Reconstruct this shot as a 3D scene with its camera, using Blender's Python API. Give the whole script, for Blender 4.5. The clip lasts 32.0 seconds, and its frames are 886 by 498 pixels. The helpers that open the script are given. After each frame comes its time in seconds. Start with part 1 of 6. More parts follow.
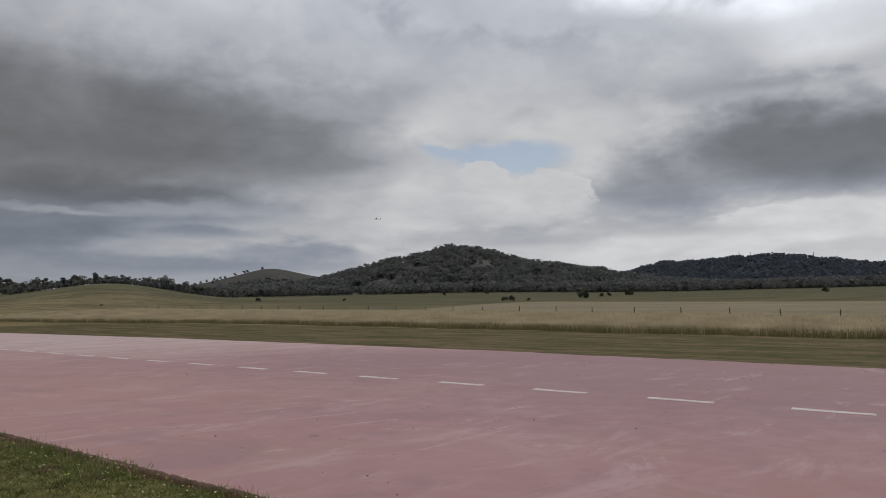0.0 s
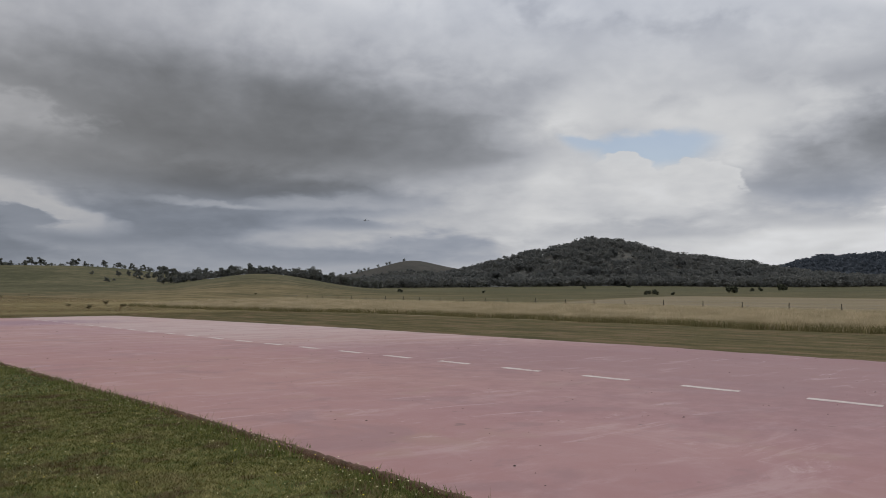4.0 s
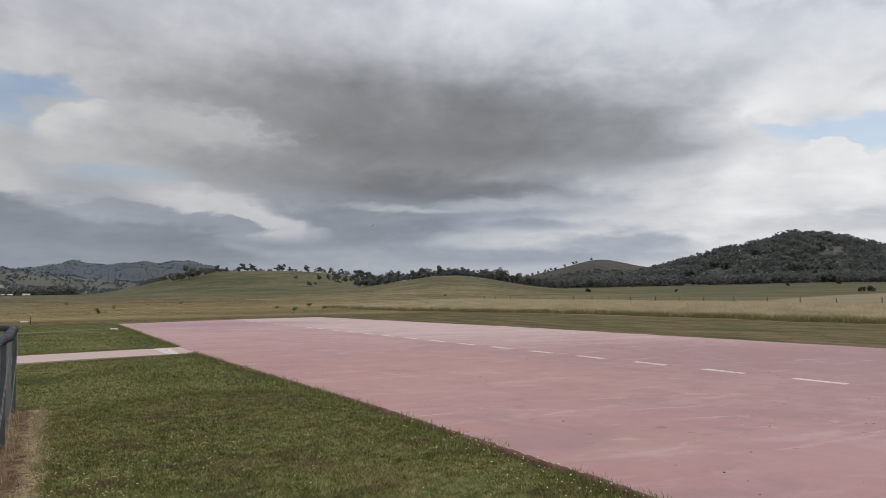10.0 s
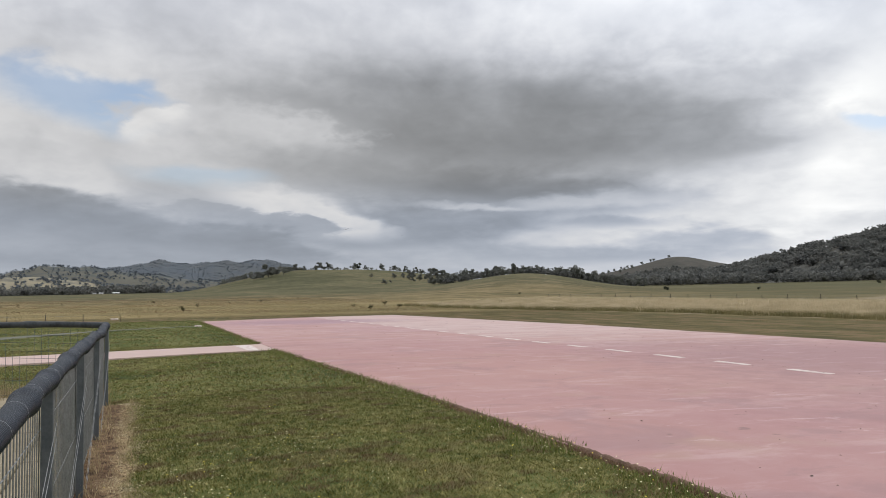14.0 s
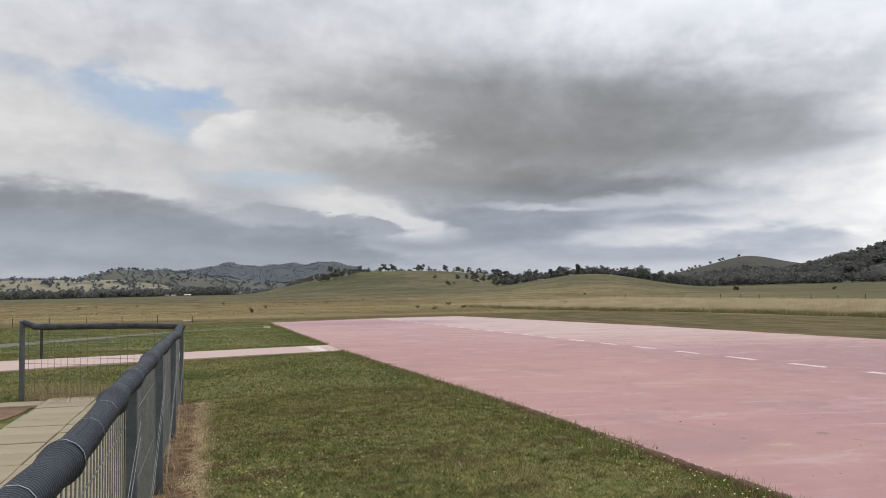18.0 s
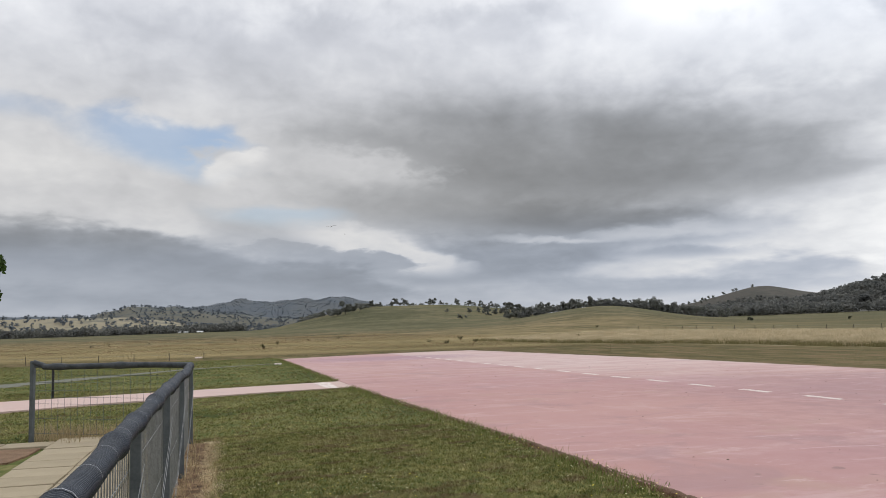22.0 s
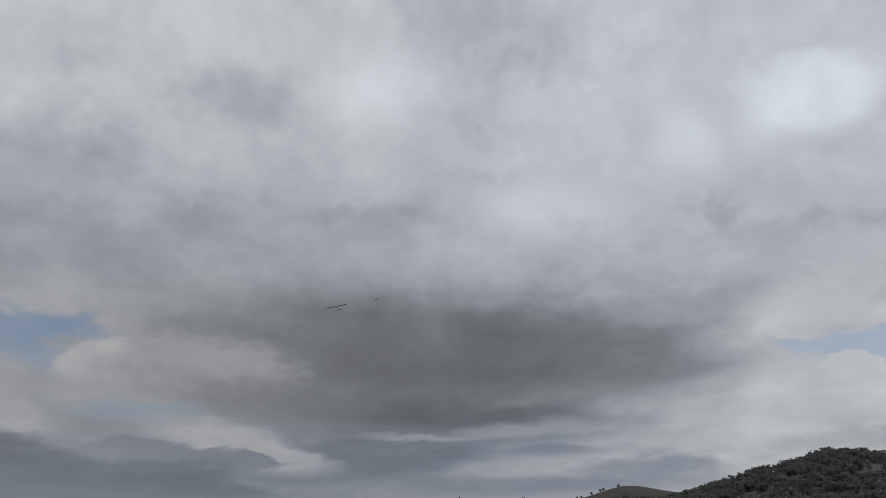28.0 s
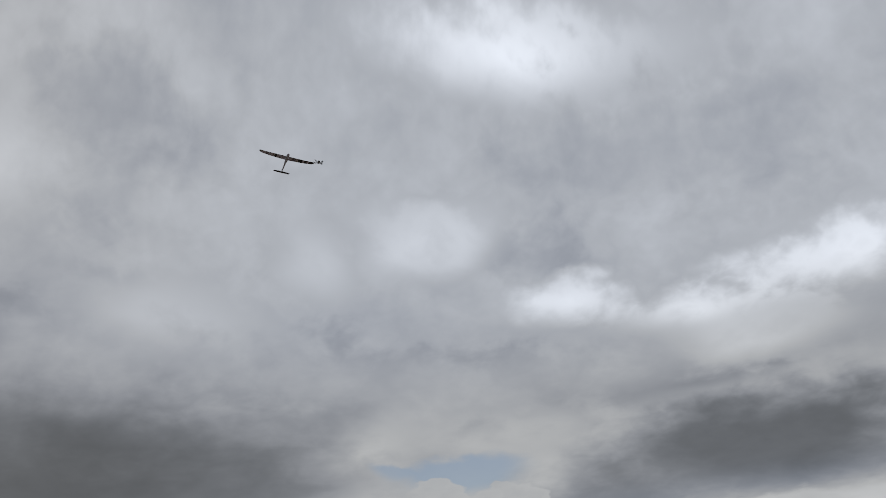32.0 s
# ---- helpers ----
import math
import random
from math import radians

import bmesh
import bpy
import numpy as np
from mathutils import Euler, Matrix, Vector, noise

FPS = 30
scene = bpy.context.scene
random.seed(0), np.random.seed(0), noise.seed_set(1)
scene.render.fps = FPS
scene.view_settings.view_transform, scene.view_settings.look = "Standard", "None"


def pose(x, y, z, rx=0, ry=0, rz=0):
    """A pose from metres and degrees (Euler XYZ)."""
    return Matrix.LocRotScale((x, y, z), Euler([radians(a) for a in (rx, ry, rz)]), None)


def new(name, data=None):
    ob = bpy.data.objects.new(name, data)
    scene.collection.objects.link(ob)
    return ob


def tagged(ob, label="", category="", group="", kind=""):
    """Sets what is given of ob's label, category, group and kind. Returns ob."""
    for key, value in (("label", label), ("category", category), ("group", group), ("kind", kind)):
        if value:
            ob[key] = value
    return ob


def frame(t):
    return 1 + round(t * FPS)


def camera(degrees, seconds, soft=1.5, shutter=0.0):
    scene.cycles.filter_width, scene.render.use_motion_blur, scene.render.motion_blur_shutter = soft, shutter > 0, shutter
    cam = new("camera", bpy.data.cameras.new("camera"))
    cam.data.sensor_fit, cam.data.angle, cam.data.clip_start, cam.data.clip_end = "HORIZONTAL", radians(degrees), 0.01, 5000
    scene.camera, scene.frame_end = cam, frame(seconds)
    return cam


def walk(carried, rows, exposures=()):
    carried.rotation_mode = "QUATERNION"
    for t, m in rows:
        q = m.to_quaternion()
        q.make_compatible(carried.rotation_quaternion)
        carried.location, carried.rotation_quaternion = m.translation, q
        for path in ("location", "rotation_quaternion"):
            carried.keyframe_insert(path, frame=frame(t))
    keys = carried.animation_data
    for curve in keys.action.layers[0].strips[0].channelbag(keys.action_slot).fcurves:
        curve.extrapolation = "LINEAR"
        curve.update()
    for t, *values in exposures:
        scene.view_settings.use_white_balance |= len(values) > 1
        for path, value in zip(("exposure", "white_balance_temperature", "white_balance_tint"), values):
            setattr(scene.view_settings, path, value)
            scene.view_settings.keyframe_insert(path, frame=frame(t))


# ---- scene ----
cam = camera(57.29, 32.0, 0.9)
PATH = [
    (0.0, pose(0.107, -0.081, 1.442, 93.61, 0.78, -48.78)),
    (0.5, pose(0.106, -0.058, 1.436, 93.74, 0.86, -46.96)),
    (1.0, pose(0.085, -0.055, 1.436, 93.70, 0.69, -44.72)),
    (1.5, pose(0.083, -0.057, 1.432, 93.66, 0.66, -44.02)),
    (2.0, pose(0.075, -0.052, 1.430, 93.49, 0.47, -42.92)),
    (2.5, pose(0.063, -0.053, 1.433, 93.32, 0.26, -41.56)),
    (3.0, pose(0.064, -0.050, 1.427, 93.26, 0.14, -40.73)),
    (3.5, pose(0.046, -0.050, 1.432, 93.21, 0.10, -39.96)),
    (5.5, pose(0.028, -0.040, 1.429, 93.19, 0.24, -35.43)),
    (6.0, pose(0.019, -0.031, 1.434, 93.33, 0.50, -34.25)),
    (6.5, pose(0.029, -0.009, 1.425, 93.30, 0.75, -33.28)),
    (7.0, pose(0.026, -0.009, 1.423, 93.14, 0.92, -32.22)),
    (7.5, pose(0.006, -0.002, 1.431, 93.02, 0.94, -30.69)),
    (8.0, pose(0.017, 0.010, 1.431, 93.02, 1.01, -29.60)),
    (8.5, pose(0.011, 0.002, 1.431, 93.00, 1.00, -28.45)),
    (9.0, pose(0.000, 0.000, 1.430, 93.08, 0.95, -27.42)),
    (9.5, pose(-0.008, 0.010, 1.436, 93.17, 0.89, -26.63)),
    (10.0, pose(-0.015, 0.003, 1.426, 93.26, 0.71, -25.86)),
    (10.5, pose(-0.012, 0.011, 1.424, 93.27, 0.62, -25.27)),
    (11.0, pose(-0.025, -0.003, 1.428, 93.32, 0.66, -24.66)),
    (11.5, pose(-0.029, -0.004, 1.432, 93.46, 0.61, -23.95)),
    (12.0, pose(-0.031, 0.004, 1.430, 93.62, 0.60, -23.19)),
    (12.5, pose(-0.034, 0.004, 1.430, 93.61, 0.63, -22.40)),
    (13.0, pose(-0.027, -0.009, 1.423, 93.49, 0.68, -21.71)),
    (13.5, pose(-0.034, -0.006, 1.423, 93.30, 0.71, -21.23)),
    (14.0, pose(-0.027, -0.000, 1.423, 93.19, 0.77, -20.63)),
    (14.5, pose(-0.028, -0.003, 1.422, 93.09, 0.82, -20.20)),
    (16.5, pose(-0.055, -0.016, 1.428, 93.02, 0.84, -17.68)),
    (17.0, pose(-0.059, 0.004, 1.432, 93.13, 0.92, -17.09)),
    (17.5, pose(-0.055, -0.015, 1.427, 93.28, 0.97, -16.53)),
    (18.0, pose(-0.064, -0.006, 1.428, 93.33, 0.94, -16.15)),
    (18.5, pose(-0.063, 0.003, 1.431, 93.52, 0.89, -15.65)),
    (19.0, pose(-0.065, 0.018, 1.436, 93.83, 0.79, -15.30)),
    (19.5, pose(-0.061, 0.007, 1.433, 94.06, 0.73, -15.14)),
    (20.0, pose(-0.050, -0.020, 1.433, 94.16, 0.79, -15.01)),
    (20.5, pose(-0.056, 0.012, 1.435, 94.26, 0.83, -14.98)),
    (21.0, pose(-0.049, 0.009, 1.443, 94.47, 0.99, -14.84)),
    (21.5, pose(-0.038, -0.017, 1.444, 95.06, 1.30, -14.88)),
    (22.0, pose(-0.023, -0.021, 1.451, 95.73, 1.58, -15.30)),
    (22.5, pose(-0.018, -0.018, 1.456, 96.14, 1.76, -15.97)),
    (23.0, pose(-0.013, -0.028, 1.463, 96.55, 1.98, -16.55)),
    (23.5, pose(-0.010, -0.037, 1.460, 97.14, 2.16, -17.10)),
    (24.0, pose(-0.009, -0.038, 1.470, 97.65, 2.13, -17.68)),
    (24.5, pose(-0.013, -0.034, 1.471, 98.21, 2.15, -18.20)),
    (26.5, pose(-0.000, -0.064, 1.490, 102.02, 2.35, -21.01)),
    (27.0, pose(-0.000, -0.057, 1.484, 105.76, 2.32, -22.82)),
    (27.5, pose(-0.000, -0.051, 1.478, 107.95, 2.41, -23.76)),
    (28.0, pose(-0.000, -0.046, 1.473, 109.16, 2.30, -24.40)),
    (28.5, pose(-0.000, -0.041, 1.468, 109.61, 2.39, -24.76)),
    (29.0, pose(-0.000, -0.037, 1.465, 109.69, 2.43, -25.48)),
    (29.5, pose(-0.000, -0.034, 1.462, 110.24, 2.92, -27.10)),
    (30.0, pose(-0.000, -0.032, 1.460, 111.05, 3.40, -29.85)),
    (30.5, pose(-0.000, -0.030, 1.458, 111.92, 3.85, -32.38)),
    (31.0, pose(-0.000, -0.028, 1.456, 113.36, 3.82, -38.72)),
    (31.5, pose(-0.000, -0.027, 1.455, 114.30, 4.18, -44.72)),
    (32.0, pose(-0.000, -0.027, 1.455, 115.55, 5.18, -51.29)),
]
EXPOSURES = [(0, -0.84, 6560, 11), (3, -0.74, 6580, 11), (6, -0.70, 6580, 11), (9, -0.46, 6600, 10), (12, -0.14, 6650, 10), (14, -0.05, 6660, 10), (19, -0.02, 6680, 10),
             (24, -0.06, 6620, 10), (26.5, -0.80, 6480, 10), (28, -1.0, 6460, 10), (30, -1.03, 6460, 10), (31, -1.10, 6480, 10), (32, -1.2, 6540, 10)]
walk(cam, PATH, EXPOSURES)

# ---------------------------------------------------------------- sky, clouds and sun
SUN_EL, SUN_AZ = 56, -70  # degrees; az counts to the left of the runway's line


class Nodes:
    """Small helper to chain shader nodes."""

    def __init__(self, tree):
        self.t = tree
        tree.nodes.clear()

    def add(self, kind, **sockets):
        n = self.t.nodes.new(kind)
        for k, v in sockets.items():
            self.put(n.inputs[k], v)
        return n

    def put(self, socket, v):
        if isinstance(v, bpy.types.NodeSocket):
            self.t.links.new(v, socket)
        else:
            socket.default_value = v

    def math(self, op, a, b=0.0, c=0.0, clamp=False):
        n = self.t.nodes.new("ShaderNodeMath")
        n.operation, n.use_clamp = op, clamp
        for k, v in enumerate((a, b, c)):
            self.put(n.inputs[k], v)
        return n.outputs[0]

    def vmath(self, op, a, b=(0, 0, 0), out=0):
        n = self.t.nodes.new("ShaderNodeVectorMath")
        n.operation = op
        self.put(n.inputs[0], a)
        self.put(n.inputs[1], b)
        return n.outputs[out]

    def noise(self, vec, scale, detail=4.0, rough=0.55, dist=0.0):
        n = self.add("ShaderNodeTexNoise", Vector=vec, Scale=scale, Detail=detail, Roughness=rough, Distortion=dist)
        return n.outputs[0]

    def mapping(self, vec, loc=(0, 0, 0), rot=(0, 0, 0), scale=(1, 1, 1), kind="POINT"):
        n = self.t.nodes.new("ShaderNodeMapping")
        n.vector_type = kind
        self.put(n.inputs["Vector"], vec)
        n.inputs["Location"].default_value, n.inputs["Rotation"].default_value, n.inputs["Scale"].default_value = loc, rot, scale
        return n.outputs[0]

    def ramp(self, fac, stops, mode="LINEAR"):
        n = self.t.nodes.new("ShaderNodeValToRGB")
        n.color_ramp.interpolation = mode
        el = n.color_ramp.elements
        while len(el) < len(stops):
            el.new(0.5)
        for e, (p, c) in zip(el, stops):
            e.position, e.color = p, (*c, 1) if len(c) == 3 else c
        self.put(n.inputs[0], fac)
        return n.outputs[0]

    def mix(self, fac, a, b, blend="MIX"):
        n = self.t.nodes.new("ShaderNodeMix")
        n.data_type, n.blend_type = "RGBA", blend
        self.put(n.inputs[0], fac)
        for s, v in ((n.inputs[6], a), (n.inputs[7], b)):
            self.put(s, (*v, 1) if isinstance(v, tuple) and len(v) == 3 else v)
        return n.outputs[2]

    def smooth(self, v, lo, hi):
        n = self.t.nodes.new("ShaderNodeMapRange")
        n.interpolation_type = "SMOOTHSTEP"
        self.put(n.inputs[0], v)
        n.inputs[1].default_value, n.inputs[2].default_value = lo, hi
        return n.outputs[0]


# cloud masses, back to front: bearing to the right of the runway's line, elevation, half width, half height above and below its middle,
# tilt (all degrees), brightness in stops, softness of the edge, raggedness, cover
CLOUDS_HIGH_LEFT = [
    (21.0, 31.1, 4.3, 2.60, 2.65, 0, 0.21, 0.90, 1.10, 0.70), (10.1, 29.2, 3.6, 1.78, 1.63, 0, -0.31, 0.75, 1.10, 0.80), (-3.7, 22.7, 6.2, 3.64, 3.98, 8, -0.53, 0.80, 0.66, 0.80),
    (3.2, 19.1, 10.1, 2.41, 1.93, 6, -0.70, 0.80, 0.88, 0.80), (-3.8, 31.2, 3.8, 1.75, 1.78, 11, -0.07, 0.80, 0.88, 0.60), (27.2, 26.8, 2.6, 0.96, 0.89, -21, -0.18, 0.75, 1.54, 0.80),
    (29.6, 23.8, 2.6, 0.68, 0.61, -8, -0.21, 0.75, 1.54, 0.80), (32.1, 32.5, 5.0, 1.96, 1.65, -18, -0.03, 0.75, 1.10, 0.70)]
CLOUDS_HIGH_MID = [
    (52.6, 26.5, 3.8, 1.67, 1.68, -14, 0.50, 0.75, 1.10, 0.85), (44.1, 25.1, 2.4, 1.63, 1.64, -38, 0.40, 0.75, 1.10, 0.70), (18.3, 20.7, 4.3, 1.53, 1.36, -5, -0.61, 0.75, 1.10, 0.80),
    (21.7, 30.3, 4.2, 1.97, 2.00, 1, 0.24, 0.75, 0.88, 0.60), (35.3, 34.5, 4.9, 1.40, 1.40, -30, -0.07, 0.75, 1.10, 0.60), (34.4, 20.8, 4.4, 2.07, 1.72, -14, 0.24, 0.75, 1.10, 0.70),
    (41.2, 27.3, 3.3, 1.70, 1.37, -25, 0.11, 0.75, 1.10, 0.50), (51.6, 26.3, 3.8, 1.92, 1.94, -12, 0.44, 0.75, 1.10, 0.80)]
CLOUDS_HIGH_RIGHT = [
    (61.2, 38.4, 9.9, 2.63, 2.67, -14, 0.95, 0.75, 1.10, 0.90), (71.8, 29.8, 10.5, 4.57, 3.97, -13, -0.14, 0.75, 1.10, 0.85), (60.9, 24.2, 2.6, 2.05, 1.71, -8, -0.42, 0.75, 1.10, 0.70),
    (52.8, 26.0, 4.2, 2.06, 1.89, 4, 0.51, 0.75, 1.10, 0.80), (82.0, 20.2, 5.6, 1.83, 2.12, 3, 1.00, 0.75, 1.32, 0.90), (62.9, 20.8, 3.9, 1.18, 1.35, -4, 0.95, 0.75, 1.32, 0.85),
    (71.8, 18.6, 5.6, 1.14, 1.46, -3, 0.86, 0.75, 1.32, 0.85), (28.2, 34.8, 5.0, 3.70, 3.27, -29, -0.30, 0.75, 0.88, 0.80)]
CLOUDS_HIGH_DARK = [
    (64.7, 15.0, 9.0, 1.49, 1.48, -11, -1.21, 0.75, 1.10, 0.90), (47.8, 17.2, 3.8, 1.36, 1.68, -32, -0.55, 0.75, 1.32, 0.85), (55.5, 12.5, 5.1, 0.98, 1.14, -6, 0.19, 0.75, 1.32, 0.80),
    (38.5, 18.4, 3.7, 0.98, 0.71, -32, 0.05, 0.75, 1.32, 0.60), (85.5, 32.1, 4.1, 2.40, 3.02, -2, 0.05, 0.75, 0.88, 0.70), (68.3, 13.3, 3.9, 0.81, 0.80, -9, -0.80, 0.75, 1.10, 0.60)]
CLOUDS_RIGHT = [
    (62.8, 15.8, 10.7, 2.22, 1.93, 0, -0.11, 0.70, 0.36, 0.90), (52.1, 15.0, 4.9, 1.80, 2.16, -11, -0.07, 0.70, 0.70, 0.85), (75.0, 16.4, 4.8, 1.77, 1.34, 0, 0.32, 0.60, 0.60, 0.90),
    (72.8, 12.9, 5.5, 0.68, 0.68, 0, 0.19, 0.70, 0.60, 0.85), (64.3, 5.0, 8.3, 0.79, 0.66, -2, -0.59, 0.70, 0.36, 0.80), (74.0, 9.5, 8.8, 3.06, 2.72, -2, -1.68, 0.60, 0.30, 0.95),
    (63.6, 7.0, 6.1, 1.98, 1.39, -7, -1.06, 0.70, 0.50, 0.90), (74.8, 4.9, 7.8, 1.22, 1.79, 0, 0.13, 0.20, 0.30, 0.92), (74.7, 2.9, 5.0, 0.62, 0.62, -2, -0.07, 0.70, 0.50, 0.70)]
CLOUDS_CENTRE = [
    (43.1, 7.5, 8.5, 2.88, 2.56, 0, -0.15, 0.80, 0.50, 0.70), (47.4, 11.8, 2.6, 2.34, 2.37, -10, 0.18, 0.60, 0.70, 0.90), (41.6, 17.3, 5.1, 1.46, 1.31, -13, -0.19, 0.80, 0.60, 0.80),
    (40.0, 8.1, 3.0, 1.18, 0.84, 10, -0.15, 0.70, 0.60, 0.60), (50.7, 6.3, 7.5, 1.37, 1.03, -1, -0.15, 0.70, 0.50, 0.70), (52.7, 4.2, 6.8, 0.62, 0.48, -1, -0.51, 0.70, 0.60, 0.70)]
CLOUD_GREAT = [
    (26.2, 12.3, 15.4, 3.43, 4.67, -2, -1.05, 0.80, 0.18, 0.90), (22.6, 12.0, 18.7, 2.00, 2.97, -3, -0.89, 0.75, 0.18, 0.80), (26.6, 10.7, 13.5, 3.95, 2.07, -1, -1.90, 0.85, 0.14, 0.95),
    (22.2, 7.8, 8.8, 0.95, 0.81, -6, -1.92, 0.55, 0.23, 0.90), (16.8, 13.6, 9.8, 4.36, 4.54, -2, -1.77, 0.80, 0.14, 0.50), (43.6, 13.7, 3.8, 0.99, 0.80, 4, -0.63, 0.80, 0.27, 0.70),
    (9.4, 12.6, 5.1, 0.87, 0.67, -9, -1.19, 0.65, 0.27, 0.80), (24.9, 7.5, 9.8, 1.25, 1.44, -4, -1.99, 0.75, 0.23, 0.80), (39.9, 9.7, 3.4, 1.11, 0.68, 1, -1.42, 0.65, 0.27, 0.70),
    (13.4, 8.9, 5.9, 1.43, 1.23, -5, -1.42, 0.70, 0.23, 0.80), (49.3, 15.3, 3.9, 3.09, 3.82, -19, -0.11, 0.80, 0.18, 0.55), (12.9, 18.6, 7.1, 1.58, 1.92, -3, -0.45, 0.80, 0.18, 0.40),
    (23.5, 18.7, 15.0, 1.90, 2.58, -3, -0.28, 0.80, 0.14, 0.50)]
CLOUDS_UNDER = [
    (17.7, 5.3, 6.8, 1.03, 1.03, -3, -1.62, 0.75, 0.50, 0.85), (16.5, 3.9, 6.5, 0.76, 0.62, 1, -1.50, 0.60, 0.60, 0.85), (31.7, 4.9, 4.1, 0.33, 0.33, -2, -1.19, 0.70, 0.60, 0.75),
    (22.0, 5.3, 6.6, 0.92, 0.92, 2, -1.49, 0.80, 0.50, 0.75), (31.2, 6.3, 5.3, 0.49, 0.39, 1, -0.55, 0.60, 0.70, 0.70), (22.9, 6.1, 4.2, 0.22, 0.19, -2, -0.59, 0.60, 0.70, 0.70),
    (29.4, 2.7, 12.1, 0.67, 0.60, -1, -1.16, 0.70, 0.30, 0.80), (39.0, 3.5, 4.6, 0.63, 0.50, -2, -1.12, 0.70, 0.50, 0.70)]
BLUE_GAPS = [
    (53.8, 10.1, 4.5, 0.86, 1.42, 1, 0.00, 0.40, 0.50, 0.95), (49.6, 10.3, 1.8, 0.39, 0.87, -20, 0.00, 0.40, 0.60, 0.80), (-3.5, 13.6, 5.9, 1.11, 2.24, -9, 0.00, 0.40, 0.50, 0.85),
    (-0.6, 12.6, 2.1, 1.55, 1.82, 3, 0.00, 0.50, 0.50, 0.85), (3.8, 8.3, 4.0, 0.67, 0.81, -2, 0.00, 0.60, 0.50, 0.55), (-15.8, 15.2, 3.8, 0.72, 0.73, -9, 0.00, 0.70, 0.50, 0.50)]
CUMULUS_RIM = [
    (48.5, 8.0, 3.0, 1.82, 2.39, -1, -0.02, 0.45, 0.35, 0.80), (51.9, 8.2, 2.2, 1.50, 2.78, -1, -0.01, 0.08, 0.30, 0.95), (56.5, 7.3, 3.2, 1.81, 2.76, 4, -0.01, 0.08, 0.35, 0.95),
    (59.1, 9.3, 2.0, 1.27, 1.34, 8, 0.04, 0.75, 0.50, 0.70), (53.7, 7.1, 4.1, 1.29, 1.36, -1, 0.01, 0.60, 0.40, 0.85), (57.2, 12.0, 3.1, 0.79, 0.60, -8, -0.15, 0.60, 0.60, 0.70)]
CLOUD_BANKS = [
    (-11.9, 9.5, 11.8, 3.48, 3.88, -17, -0.59, 0.12, 0.12, 0.96), (6.6, 11.3, 7.8, 1.94, 2.35, -4, -0.72, 0.26, 0.40, 0.92), (1.1, 11.6, 2.3, 0.98, 1.51, 27, -0.41, 0.20, 0.30, 0.90),
    (-3.7, 9.5, 5.0, 0.45, 0.45, -4, -0.69, 0.60, 0.60, 0.60), (11.3, 5.9, 6.0, 1.04, 1.35, -14, -0.44, 0.35, 0.50, 0.90), (-6.1, 5.2, 16.5, 1.94, 3.34, -7, -1.60, 0.28, 0.15, 0.92),
    (9.7, 4.9, 3.8, 0.79, 1.75, -8, -1.30, 0.20, 0.40, 0.85), (5.4, 5.7, 4.3, 0.55, 1.34, -8, -1.23, 0.20, 0.40, 0.80), (-12.5, 6.4, 4.4, 0.67, 0.67, 2, -1.92, 0.70, 0.50, 0.70),
    (6.2, 3.8, 6.2, 1.03, 1.02, -6, -1.54, 0.40, 0.50, 0.85), (-5.0, 2.9, 14.1, 0.77, 0.97, -2, -1.30, 0.60, 0.24, 0.85)]


